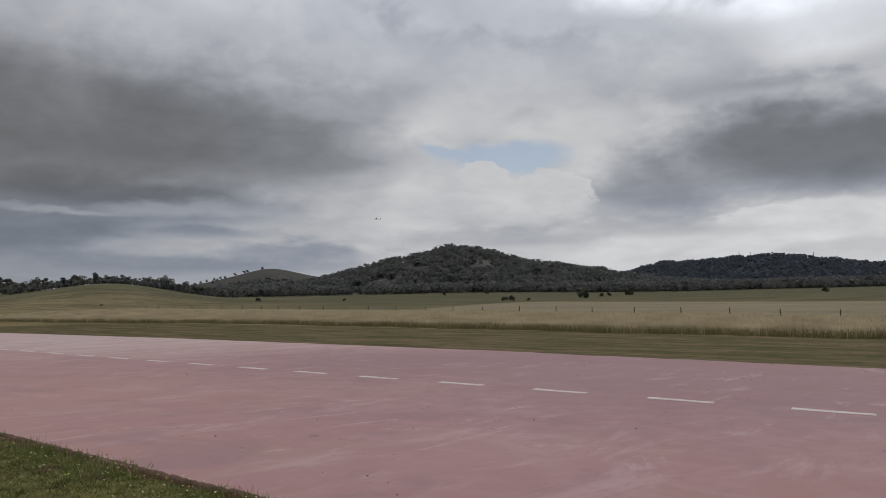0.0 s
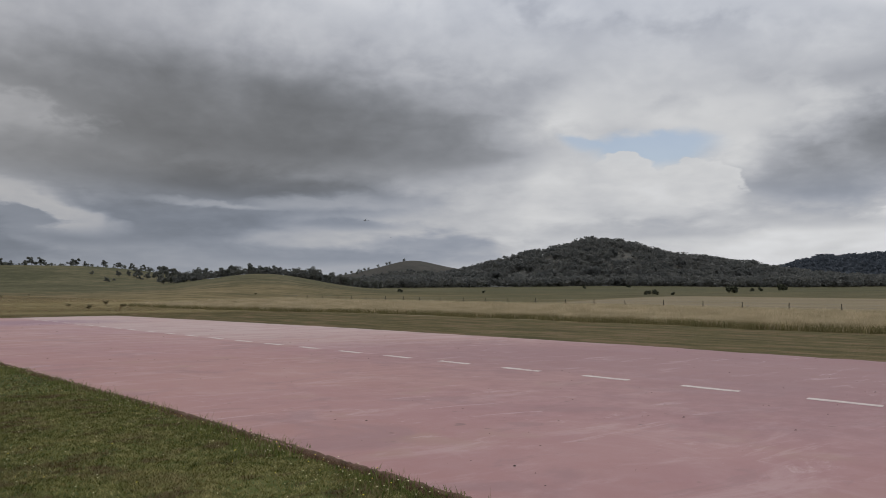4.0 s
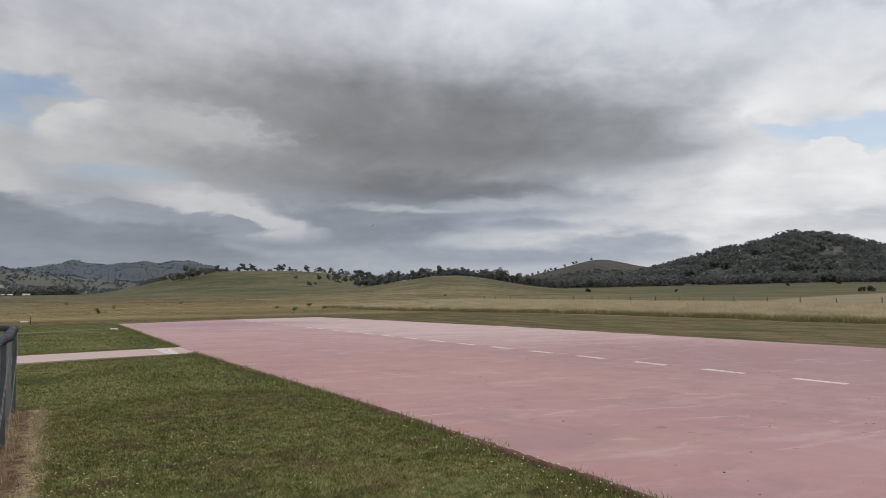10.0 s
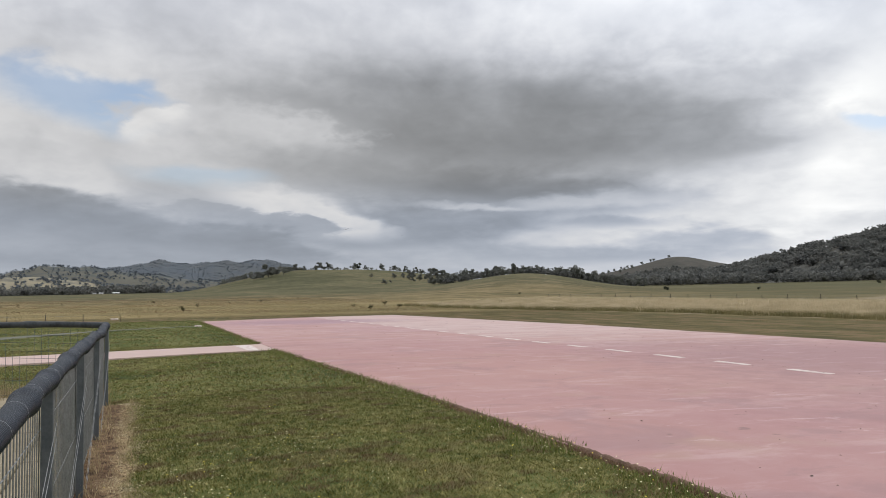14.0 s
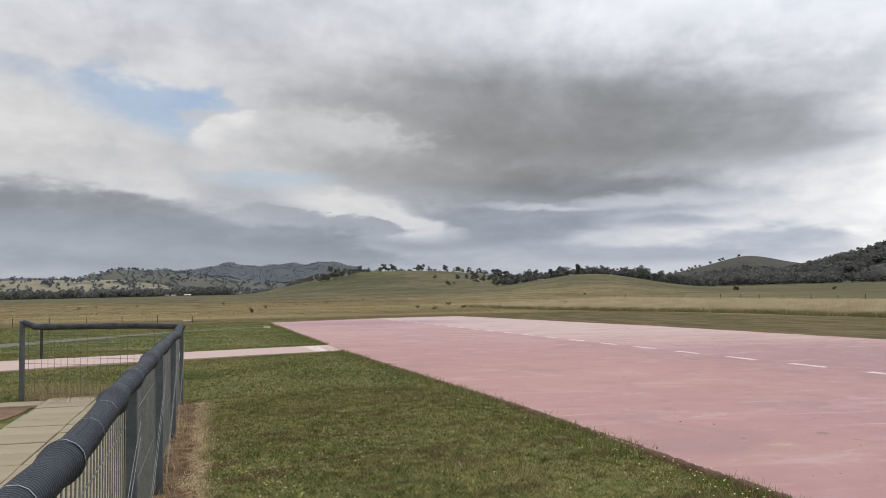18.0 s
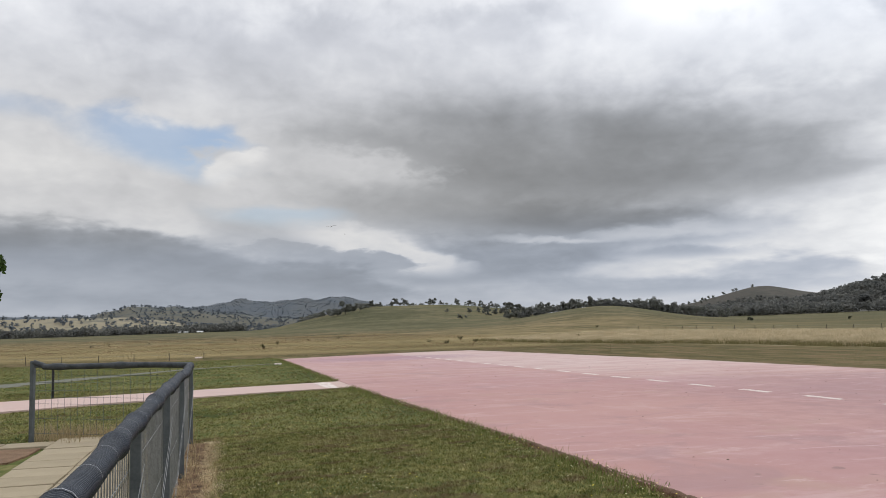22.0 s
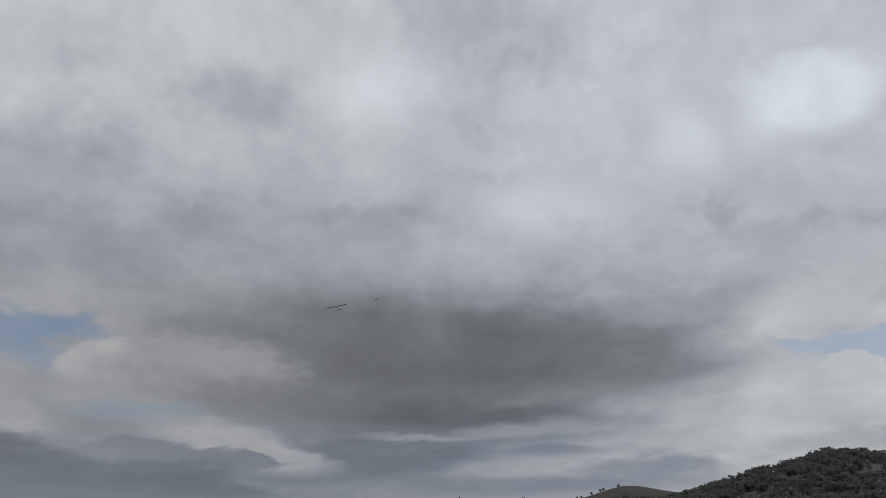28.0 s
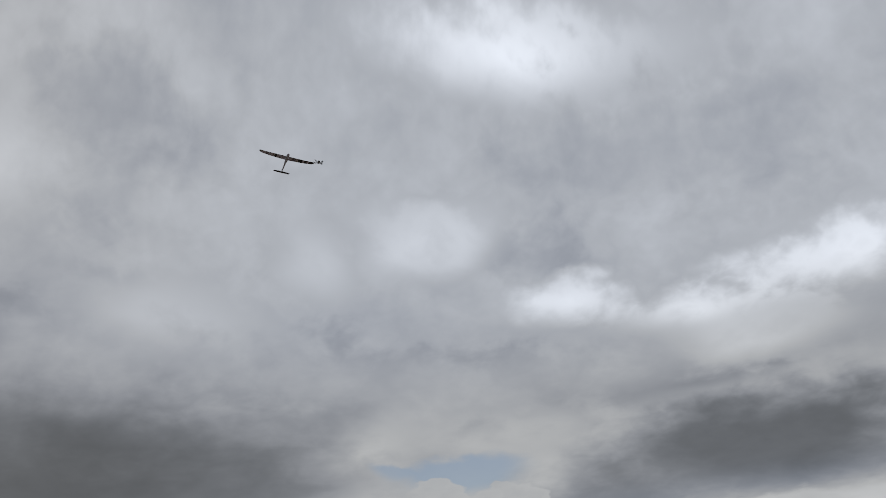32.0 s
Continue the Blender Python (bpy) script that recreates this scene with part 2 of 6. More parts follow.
def make_sky():
    world = bpy.data.worlds.new("sky")
    scene.world = world
    world.use_nodes = True
    n = Nodes(world.node_tree)
    d = n.add("ShaderNodeTexCoord").outputs["Generated"]
    x, y, z = n.add("ShaderNodeSeparateXYZ", Vector=d).outputs
    bearing = n.math("DEGREES", n.math("ARCTAN2", x, y))
    elevation = n.math("DEGREES", n.math("ARCSINE", z))
    # cloud texture: billows, flattened towards the horizon
    lift = n.math("MULTIPLY", n.math("LOGARITHM", n.math("MAXIMUM", n.math("ADD", elevation, 9.0), 0.5), math.e), 4.0)
    flat = n.add("ShaderNodeCombineXYZ", X=n.math("MULTIPLY", bearing, 0.1), Y=lift, Z=0.0).outputs[0]
    broad = n.noise(flat, 0.9, 3, 0.45, 0.2)
    billow = n.noise(n.mapping(flat, loc=(7.3, 2.1, 4)), 2.0, 4, 0.48, 0.3)
    crisp = n.noise(n.mapping(flat, loc=(3.1, 9.7, 2)), 7.0, 3, 0.5, 0.3)
    sx = n.math("MULTIPLY_ADD", n.math("SUBTRACT", broad, 0.5), 5.0, n.math("MULTIPLY", n.math("SUBTRACT", billow, 0.5), 1.5))
    sy = n.math("MULTIPLY_ADD", n.math("SUBTRACT", billow, 0.5), 1.5, n.math("MULTIPLY", n.math("SUBTRACT", crisp, 0.5), 0.3))
    p = n.add("ShaderNodeCombineXYZ", X=n.math("ADD", bearing, sx), Y=n.math("ADD", elevation, sy), Z=0.0).outputs[0]
    ragged = n.math("MULTIPLY_ADD", n.math("SUBTRACT", billow, 0.5), 1.0, n.math("MULTIPLY", n.math("SUBTRACT", crisp, 0.5), 0.35))
    knobbly = n.math("MULTIPLY_ADD", n.math("SUBTRACT", billow, 0.5), 0.8, n.math("MULTIPLY", n.math("SUBTRACT", crisp, 0.5), 1.0))

    def cover(row, after):
        """The share of the sky that one mass covers; after: the sum so far, so that the masses are worked out in turn."""
        a, e, w, up, down, tilt, level, soft, rag, most = row
        q = n.vmath("ADD", p, n.add("ShaderNodeCombineXYZ", X=0.0, Y=0.0, Z=n.math("MULTIPLY", after, 1e-6)).outputs[0])
        q = n.add("ShaderNodeSeparateXYZ", Vector=n.mapping(q, (a, e, 0), (0, 0, radians(tilt)), (w, down, 1), "TEXTURE"))
        qx, qy = q.outputs[0], q.outputs[1]
        if abs(up / down - 1) > 0.05:
            qy = n.math("MINIMUM" if down < up else "MAXIMUM", qy, n.math("MULTIPLY", qy, down / up))
        far = n.math("SQRT", n.math("MULTIPLY_ADD", qx, qx, n.math("MULTIPLY", qy, qy)))
        far = n.math("MULTIPLY_ADD", knobbly if soft < 0.3 else ragged, 2.0 * rag, far)
        m = n.smooth(far, 1 - soft, 1 + soft)
        m.node.inputs[3].default_value, m.node.inputs[4].default_value = most, 0.0
        # heaped clouds: a hard edge above, fading out below
        return n.math("MULTIPLY", m, n.smooth(qy, -1.0, 0.15)) if soft < 0.3 else m

    def lay(rows, v, hole=None):
        for row in rows:
            m = cover(row, v)
            v = n.math("MULTIPLY_ADD", n.math("SUBTRACT", row[6], v), m, v)
            if hole is not None:
                hole = n.math("MULTIPLY", hole, n.math("SUBTRACT", 1.0, m))
        return v, hole

    # an even overcast, brighter overhead
    v = n.math("MULTIPLY_ADD", n.smooth(elevation, 15, 31), 0.62, -0.56)
    v = n.math("MULTIPLY_ADD", n.math("MULTIPLY", n.smooth(bearing, 12, 42), n.math("SUBTRACT", 1.0, n.smooth(elevation, 18, 30))), 0.32, v)
    v = n.math("MULTIPLY_ADD", n.math("MULTIPLY", n.math("SUBTRACT", 1.0, n.smooth(elevation, 4, 14)), n.math("SUBTRACT", n.smooth(bearing, 15, 65), 0.6)), 0.85, v)
    v = n.math("MULTIPLY_ADD", n.smooth(elevation, 36, 60), -0.45, v)
    for rows in (CLOUDS_HIGH_LEFT, CLOUDS_HIGH_MID, CLOUDS_HIGH_RIGHT, CLOUDS_HIGH_DARK, CLOUDS_RIGHT, CLOUDS_CENTRE, CLOUD_GREAT, CLOUDS_UNDER):
        v, _ = lay(rows, v)
    hole = n.math("MULTIPLY", v, 1e-6)
    for row in BLUE_GAPS:
        hole = n.math("MULTIPLY_ADD", n.math("SUBTRACT", 1.0, hole), cover(row, n.math("ADD", v, hole)), hole)
    for rows in (CUMULUS_RIM, CLOUD_BANKS):
        v, hole = lay(rows, v, hole)
    # billows and a finer grain over all of it
    v = n.math("MULTIPLY_ADD", n.math("SUBTRACT", broad, 0.5), 0.5, v)
    v = n.math("MULTIPLY_ADD", n.math("SUBTRACT", billow, 0.5), 0.62, v)
    v = n.math("MULTIPLY_ADD", n.math("SUBTRACT", crisp, 0.5), 0.22, v)
    v = n.math("POWER", 2.0, v)
    tint = n.ramp(v, [(0.15, (0.97, 1.0, 1.03)), (0.35, (0.955, 0.99, 1.04)), (0.62, (0.97, 0.99, 1.03)), (1.0, (1.005, 1.0, 0.975))])
    tint = n.mix(n.math("MULTIPLY", n.math("SUBTRACT", 1.0, n.smooth(elevation, 5, 9)), n.math("SUBTRACT", 1.0, n.smooth(v, 0.35, 0.8))), tint, n.mix(1.0, tint, (0.915, 0.985, 1.10), "MULTIPLY"))
    tint = n.mix(n.smooth(bearing, 8, 50), tint, n.mix(1.0, tint, (0.97, 1.0, 1.05), "MULTIPLY"))
    tint = n.mix(n.smooth(elevation, 11, 22), tint, n.mix(1.0, tint, (0.962, 0.995, 1.07), "MULTIPLY"))
    grey = n.add("ShaderNodeCombineColor", Red=v, Green=v, Blue=v).outputs[0]
    cloud = n.mix(1.0, grey, tint, "MULTIPLY")
    sky = n.t.nodes.new("ShaderNodeTexSky")
    sky.sky_type, sky.sun_disc = "NISHITA", False
    sky.sun_elevation, sky.sun_rotation = radians(SUN_EL), radians(-SUN_AZ)
    blue = n.add("ShaderNodeBackground", Color=n.mix(1.0, sky.outputs[0], (1.15, 1.12, 1.12), "MULTIPLY"), Strength=0.115)
    clouds = n.add("ShaderNodeBackground", Color=cloud, Strength=1.0)
    both = n.t.nodes.new("ShaderNodeMixShader")
    n.put(both.inputs[0], n.math("MULTIPLY", hole, 0.85))
    n.put(both.inputs[1], clouds.outputs[0])
    n.put(both.inputs[2], blue.outputs[0])
    out = n.t.nodes.new("ShaderNodeOutputWorld")
    n.put(out.inputs[0], both.outputs[0])


make_sky()
sun = new("sun", bpy.data.lights.new("sun", "SUN"))
sun.data.energy, sun.data.angle, sun.data.color = 1.35, radians(16), (1.0, 0.97, 0.92)
sun.matrix_world = pose(0, 0, 60, 90 - SUN_EL, 0, SUN_AZ + 180)

# ---------------------------------------------------------------- materials


def material(name, rough=0.85, metal=0.0, spec=0.3):
    m = bpy.data.materials.new(name)
    m.use_nodes = True
    n = Nodes(m.node_tree)
    b = n.add("ShaderNodeBsdfPrincipled", Roughness=rough, Metallic=metal)
    b.inputs["Specular IOR Level"].default_value = spec
    n.put(n.t.nodes.new("ShaderNodeOutputMaterial").inputs[0], b.outputs[0])
    return m, n, b


def bump(n, b, height, strength, distance=0.02):
    k = n.add("ShaderNodeBump", Height=height, Strength=strength, Distance=distance)
    n.put(b.inputs["Normal"], k.outputs[0])


def obj_coords(n):
    return n.add("ShaderNodeTexCoord").outputs["Object"]


def speckled(name, a, b_, scale, rough=0.85, fine=6.0, relief=0.25, metal=0.0, spec=0.3, rand=0.0, dist=0.01):
    """Two colours mixed by coarse and fine grain."""
    m, n, b = material(name, rough, metal, spec)
    c = obj_coords(n)
    f = n.math("MULTIPLY_ADD", n.noise(c, scale, 5), 0.6, n.math("MULTIPLY", n.noise(c, scale * fine, 3), 0.4))
    if rand:
        info = n.add("ShaderNodeObjectInfo").outputs["Random"]
        f = n.math("MULTIPLY_ADD", n.math("SUBTRACT", info, 0.5), rand, f)
    n.put(b.inputs["Base Color"], n.ramp(f, [(0.3, a), (0.7, b_)]))
    if relief:
        bump(n, b, n.noise(c, scale * fine, 4), relief, dist)
    return m


def leafy(name, dark, light, rough=0.7, through_light=0.4, size=0.35, own=0.6):
    """Foliage: every leaf or tuft has a tone of its own, and so has every clump; it lets some light through."""
    m, n, b = material(name, rough, 0, 0.15)
    r = n.add("ShaderNodeNewGeometry").outputs["Random Per Island"]
    g = n.smooth(n.noise(obj_coords(n), size, 3), 0.30, 0.70) if own < 0.5 else n.noise(obj_coords(n), size, 3)
    f = n.math("MULTIPLY_ADD", r, own, n.math("MULTIPLY", g, 1.0 - own if own < 0.5 else 0.5))
    col = n.ramp(f, [(0.15, dark), (0.85, light)])
    n.put(b.inputs["Base Color"], col)
    if through_light:
        tr = n.add("ShaderNodeBsdfTranslucent", Color=col)
        both = n.t.nodes.new("ShaderNodeMixShader")
        both.inputs[0].default_value = through_light
        n.put(both.inputs[1], b.outputs[0])
        n.put(both.inputs[2], tr.outputs[0])
        out = [k for k in n.t.nodes if k.bl_idname == "ShaderNodeOutputMaterial"][0]
        n.put(out.inputs[0], both.outputs[0])
    return m


# hill forest: albedo raised and contrast narrowed to stand for haze
M_FOREST = leafy("eucalypt_forest_foliage", (0.118, 0.124, 0.120), (0.186, 0.188, 0.172), 0.7, 0.4, 0.06, 0.2)
# far trees: haze is put into the foliage colour as a pale blue-grey
M_FOREST_FAR = leafy("haze_tinted_far_foliage", (0.110, 0.130, 0.152), (0.165, 0.186, 0.205), 0.7, 0.3, 0.03, 0.3)
# ridge trees: a darker blue, with thinner haze mixed into the colour
M_FOREST_RIDGE = leafy("hazed_ridge_foliage", (0.095, 0.112, 0.132), (0.125, 0.142, 0.165))
M_TREE = leafy("eucalypt_foliage", (0.125, 0.134, 0.120), (0.240, 0.245, 0.215), 0.7, 0.4)
M_BUSH = leafy("dark_bush_foliage", (0.045, 0.052, 0.036), (0.100, 0.105, 0.068), 0.7, 0.2)
M_NEAR_LEAF = leafy("broadleaf_foliage", (0.025, 0.050, 0.012), (0.075, 0.120, 0.035))
M_SHRUB = leafy("thistle_foliage", (0.050, 0.050, 0.026), (0.13, 0.12, 0.065))
M_BARK = speckled("grey_bark", (0.07, 0.062, 0.054), (0.22, 0.20, 0.175), 0.8, 0.9)


def make_lawn():
    """Mown grass, its tone changing from tuft to tuft and in worn patches."""
    m, n, b = material("lawn_blades", 0.6, 0, 0.15)
    c = obj_coords(n)
    tuft = n.noise(c, 8.0, 3, 0.6)
    worn = n.noise(n.mapping(c, loc=(4, 9, 0)), 0.9, 4, 0.6)
    r = n.add("ShaderNodeNewGeometry").outputs["Random Per Island"]
    broad = n.noise(n.mapping(c, loc=(11, 2, 0)), 0.35, 3, 0.5)
    f = n.math("MULTIPLY_ADD", r, 0.24, n.math("MULTIPLY_ADD", tuft, 0.56, n.math("MULTIPLY_ADD", worn, 0.2, n.math("MULTIPLY_ADD", broad, 0.3, -0.13))))
    col = n.ramp(f, [(0.36, (0.054, 0.068, 0.017)), (0.52, (0.200, 0.200, 0.055)), (0.70, (0.460, 0.400, 0.178))])
    bare = n.noise(n.mapping(c, loc=(1, 5, 0), scale=(0.8, 1.5, 1)), 1.7, 5, 0.66)
    col = n.mix(n.math("MULTIPLY", n.smooth(worn, 0.52, 0.68), 0.55), col, (0.200, 0.150, 0.074))
    n.put(b.inputs["Base Color"], n.mix(n.math("MULTIPLY", n.smooth(bare, 0.53, 0.61), 0.8), col, (0.160, 0.102, 0.058)))
    return m


M_LAWN = make_lawn()
M_WEED = leafy("edge_weed_blades", (0.080, 0.115, 0.026), (0.250, 0.270, 0.090), 0.6)
M_STRAW = leafy("dry_grass_blades", (0.370, 0.305, 0.185), (0.740, 0.630, 0.435), 0.7, 0.3, 0.5, 0.45)
M_STRAW_MID = leafy("bleached_grass_blades", (0.240, 0.180, 0.100), (0.480, 0.385, 0.230), 0.7)
M_STRAW_DARK = leafy("straw_and_green_blades", (0.120, 0.116, 0.050), (0.300, 0.258, 0.130), 0.7)


def strip_blades(name, stretch, scale, tones):
    """Grass whose tone follows strips across the land."""
    m, n, b = material(name, 0.8, 0, 0.1)
    c = obj_coords(n)
    strips = n.noise(n.mapping(c, rot=(0, 0, 0.22 if stretch[0] < stretch[1] else 0.02), scale=stretch), scale, 5, 0.64, 0.5)
    r = n.add("ShaderNodeNewGeometry").outputs["Random Per Island"]
    f = n.math("MULTIPLY_ADD", n.math("SUBTRACT", r, 0.5), 0.07, strips)
    n.put(b.inputs["Base Color"], n.ramp(f, list(zip((0.36, 0.49, 0.62), tones))))
    return m


M_STRIP_BLADE = strip_blades("mown_strip_blades", (1.0, 0.10, 1), 0.5, ((0.105, 0.096, 0.040), (0.150, 0.122, 0.054), (0.240, 0.168, 0.098)))
M_FIELD_BLADE = strip_blades("paddock_grass_blades", (0.16, 1.5, 1), 0.032, ((0.100, 0.084, 0.040), (0.180, 0.142, 0.070), (0.340, 0.265, 0.140)))
M_STALK = leafy("brown_seed_stalks", (0.110, 0.062, 0.040), (0.290, 0.190, 0.120), 0.8)
M_STALK_DARK = leafy("dark_dry_litter", (0.035, 0.025, 0.020), (0.110, 0.075, 0.055), 0.8, 0)
M_YELLOW = speckled("yellow_petals", (0.75, 0.60, 0.03), (0.85, 0.72, 0.06), 30, 0.6, relief=0)
M_WHITE_PETAL = speckled("cream_petals", (0.66, 0.62, 0.34), (0.78, 0.74, 0.48), 30, 0.6, relief=0)
M_PIPE = speckled("black_corrugated_pipe", (0.005, 0.008, 0.015), (0.026, 0.036, 0.052), 5, 0.38, 8, 0.1, spec=0.22)
M_PIPE_GREY = speckled("grey_corrugated_pipe", (0.020, 0.024, 0.028), (0.085, 0.092, 0.098), 7, 0.45, 5, 0.1, spec=0.25)
M_GALV = speckled("weathered_galvanised_steel", (0.075, 0.09, 0.10), (0.15, 0.165, 0.175), 9, 0.5, 7, 0.1, 0.55, 0.5)
M_WIRE = speckled("galvanised_wire", (0.16, 0.17, 0.17), (0.28, 0.29, 0.29), 20, 0.45, 4, 0, 0.7, 0.5)
M_TIE = speckled("pale_cable_tie", (0.22, 0.24, 0.26), (0.38, 0.40, 0.42), 40, 0.4, relief=0)
M_PAVER = speckled("sandy_concrete_paver", (0.285, 0.238, 0.160), (0.375, 0.315, 0.220), 2.2, 0.9, 18, 0.25, rand=0.16, dist=0.004)
M_MULCH = speckled("brown_bare_soil", (0.11, 0.066, 0.040), (0.27, 0.175, 0.108), 3.5, 0.95, 9, 0.7, dist=0.03)
M_EDGE_SOIL = speckled("red_brown_edge_soil", (0.075, 0.046, 0.032), (0.230, 0.142, 0.095), 6, 0.95, 6, 0.8, dist=0.02)
M_GRAVEL = speckled("grey_gravel", (0.12, 0.125, 0.095), (0.185, 0.185, 0.15), 3, 0.95, 14, 0.5, dist=0.02)
M_TIMBER = speckled("grey_timber_post", (0.035, 0.030, 0.026), (0.090, 0.080, 0.068), 5, 0.9, 5, 0.4)
M_BLACK_STEEL = speckled("black_painted_steel", (0.012, 0.012, 0.013), (0.03, 0.03, 0.032), 8, 0.5, relief=0.05)
M_SHED_ROOF = speckled("white_sheet_roof", (0.52, 0.54, 0.55), (0.68, 0.69, 0.70), 0.5, 0.5, relief=0)
M_SHED_WALL = speckled("cream_sheet_wall", (0.45, 0.43, 0.38), (0.6, 0.58, 0.52), 0.5, 0.7, relief=0)


def make_concrete(name, pale=0.0):
    """Pink-tinted concrete: hue drifts over metres, pale worn streaks, grazing sheen painted in towards the far end, a
    darker mauve oval, dull stains, dark specks and fine grit.
    """
    m, n, b = material(name, 0.72, 0, 0.35)
    c = obj_coords(n)
    big = n.noise(c, 0.085, 4, 0.6)
    hue = n.noise(n.mapping(c, loc=(40, 13, 0)), 0.14, 3, 0.5)
    along = n.noise(n.mapping(c, scale=(1.1, 0.55, 1)), 0.9, 6, 0.68, 0.7)
    across = n.noise(n.mapping(c, loc=(5, 3, 0), rot=(0, 0, 0.06), scale=(0.55, 1.3, 1)), 0.9, 7, 0.72, 0.6)
    grit = n.noise(c, 30, 4, 0.7)
    mottle = n.noise(c, 2.6, 5, 0.68)
    patch = n.noise(n.mapping(c, loc=(31, 8, 0)), 0.5, 5, 0.62, 0.9)
    col = n.mix(n.smooth(hue, 0.38, 0.62), (0.386, 0.184, 0.164), (0.370, 0.173, 0.180))
    col = n.mix(n.smooth(big, 0.35, 0.68), col, (0.448, 0.238, 0.216))
    col = n.mix(n.math("MULTIPLY", n.smooth(mottle, 0.40, 0.70), 0.35), col, (0.445, 0.262, 0.258))
    col = n.mix(n.math("MULTIPLY", n.smooth(across, 0.51, 0.68), 0.44), col, (0.56, 0.385, 0.380))
    col = n.mix(n.math("MULTIPLY", n.smooth(along, 0.54, 0.72), 0.28), col, (0.54, 0.370, 0.358))
    col = n.mix(n.math("MULTIPLY", n.smooth(patch, 0.54, 0.66), 0.55), col, (0.290, 0.155, 0.165))
    col = n.mix(n.math("MULTIPLY", n.smooth(n.noise(n.mapping(c, loc=(2, 17, 0)), 0.8, 5), 0.56, 0.70), 0.45), col, (0.40, 0.255, 0.190))
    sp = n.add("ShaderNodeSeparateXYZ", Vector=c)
    # paler towards the far end: grazing sheen put into the colour, broken up by scuffs
    sheen_scuff = n.noise(n.mapping(c, loc=(1, 22, 0), scale=(0.35, 1.6, 1)), 0.8, 7, 0.68, 0.5)
    col = n.mix(n.math("MULTIPLY", n.math("MULTIPLY", n.smooth(sp.outputs[1], 12, 38), n.math("MULTIPLY_ADD", n.smooth(sheen_scuff, 0.44, 0.62), 0.65, 0.25)), 0.55), col, (0.580, 0.420, 0.425))
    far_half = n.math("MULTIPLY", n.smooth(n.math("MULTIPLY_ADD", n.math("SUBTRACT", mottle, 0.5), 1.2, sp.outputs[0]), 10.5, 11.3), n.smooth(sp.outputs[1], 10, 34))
    col = n.mix(n.math("MULTIPLY", far_half, n.math("MULTIPLY_ADD", n.smooth(sheen_scuff, 0.42, 0.60), 0.45, 0.42)), col, (0.600, 0.478, 0.445))
    # a broad oval at the near right, darker and more mauve
    mauve = n.vmath("LENGTH", n.mapping(c, loc=(15.0, 8.0, 0), scale=(7.0, 10.0, 1), kind="TEXTURE"), out=1)
    mauve = n.math("MULTIPLY_ADD", n.math("SUBTRACT", mottle, 0.5), 1.2, n.math("MULTIPLY_ADD", n.math("SUBTRACT", big, 0.5), 1.5, mauve))
    col = n.mix(n.math("MULTIPLY", n.math("SUBTRACT", 1.0, n.smooth(mauve, 0.4, 1.25)), 0.75), col, (0.270, 0.132, 0.146))
    stain = n.mapping(c, loc=(9.0, 45.0, 0), scale=(6.5, 5.0, 1), kind="TEXTURE")
    stain = n.math("MULTIPLY_ADD", n.math("SUBTRACT", mottle, 0.5), 1.6, n.vmath("LENGTH", stain, out=1))
    col = n.mix(n.math("MULTIPLY", n.math("SUBTRACT", 1.0, n.smooth(stain, 0.3, 1.1)), 0.7), col, (0.300, 0.170, 0.235))
    nick = n.noise(n.mapping(c, loc=(12, 4, 0), scale=(0.55, 1.9, 1)), 1.1, 8, 0.74, 0.9)
    where = n.smooth(n.noise(n.mapping(c, loc=(7, 2, 0)), 0.16, 3), 0.42, 0.60)
    col = n.mix(n.math("MULTIPLY", n.math("MULTIPLY", n.smooth(nick, 0.56, 0.64), where), 0.5), col, (0.640, 0.480, 0.470))
    col = n.mix(n.math("MULTIPLY", n.math("SUBTRACT", 1.0, n.smooth(nick, 0.36, 0.42)), 0.3), col, (0.260, 0.145, 0.155))
    streak = n.noise(n.mapping(c, loc=(3, 6, 0), scale=(0.5, 2.4, 1)), 1.6, 4, 0.7, 0.4)
    col = n.mix(n.math("MULTIPLY", n.smooth(streak, 0.66, 0.78), 0.45), col, (0.25, 0.135, 0.140))
    spot = n.noise(n.mapping(c, loc=(9, 1, 0)), 3.4, 2, 0.5)
    col = n.mix(n.math("MULTIPLY", n.smooth(spot, 0.71, 0.77), 0.6), col, (0.15, 0.085, 0.085))
    col = n.mix(n.math("MULTIPLY_ADD", grit, 0.34, -0.06), col, (0.33, 0.195, 0.195))
    col = n.mix(0.10, col, (0.42, 0.36, 0.335))
    if pale:
        col = n.mix(pale, col, (0.575, 0.462, 0.410))
    n.put(b.inputs["Base Color"], col)
    n.put(b.inputs["Roughness"], n.math("MULTIPLY_ADD", along, -0.25, 0.84))
    bump(n, b, n.math("MULTIPLY_ADD", grit, 0.5, n.math("MULTIPLY", across, 0.5)), 0.25, 0.01)
    return m


M_PINK = make_concrete("pink_worn_concrete")
M_PINK_PALE = make_concrete("pale_pink_concrete", 0.62)


def make_paint():
    m, n, b = material("worn_white_line_paint", 0.7, 0, 0.3)
    c = obj_coords(n)
    w = n.noise(n.mapping(c, scale=(4, 0.6, 1)), 3.0, 6, 0.65)
    n.put(b.inputs["Base Color"], n.mix(n.smooth(w, 0.46, 0.62), (0.68, 0.61, 0.57), (0.54, 0.42, 0.40)))
    return m


M_PAINT = make_paint()


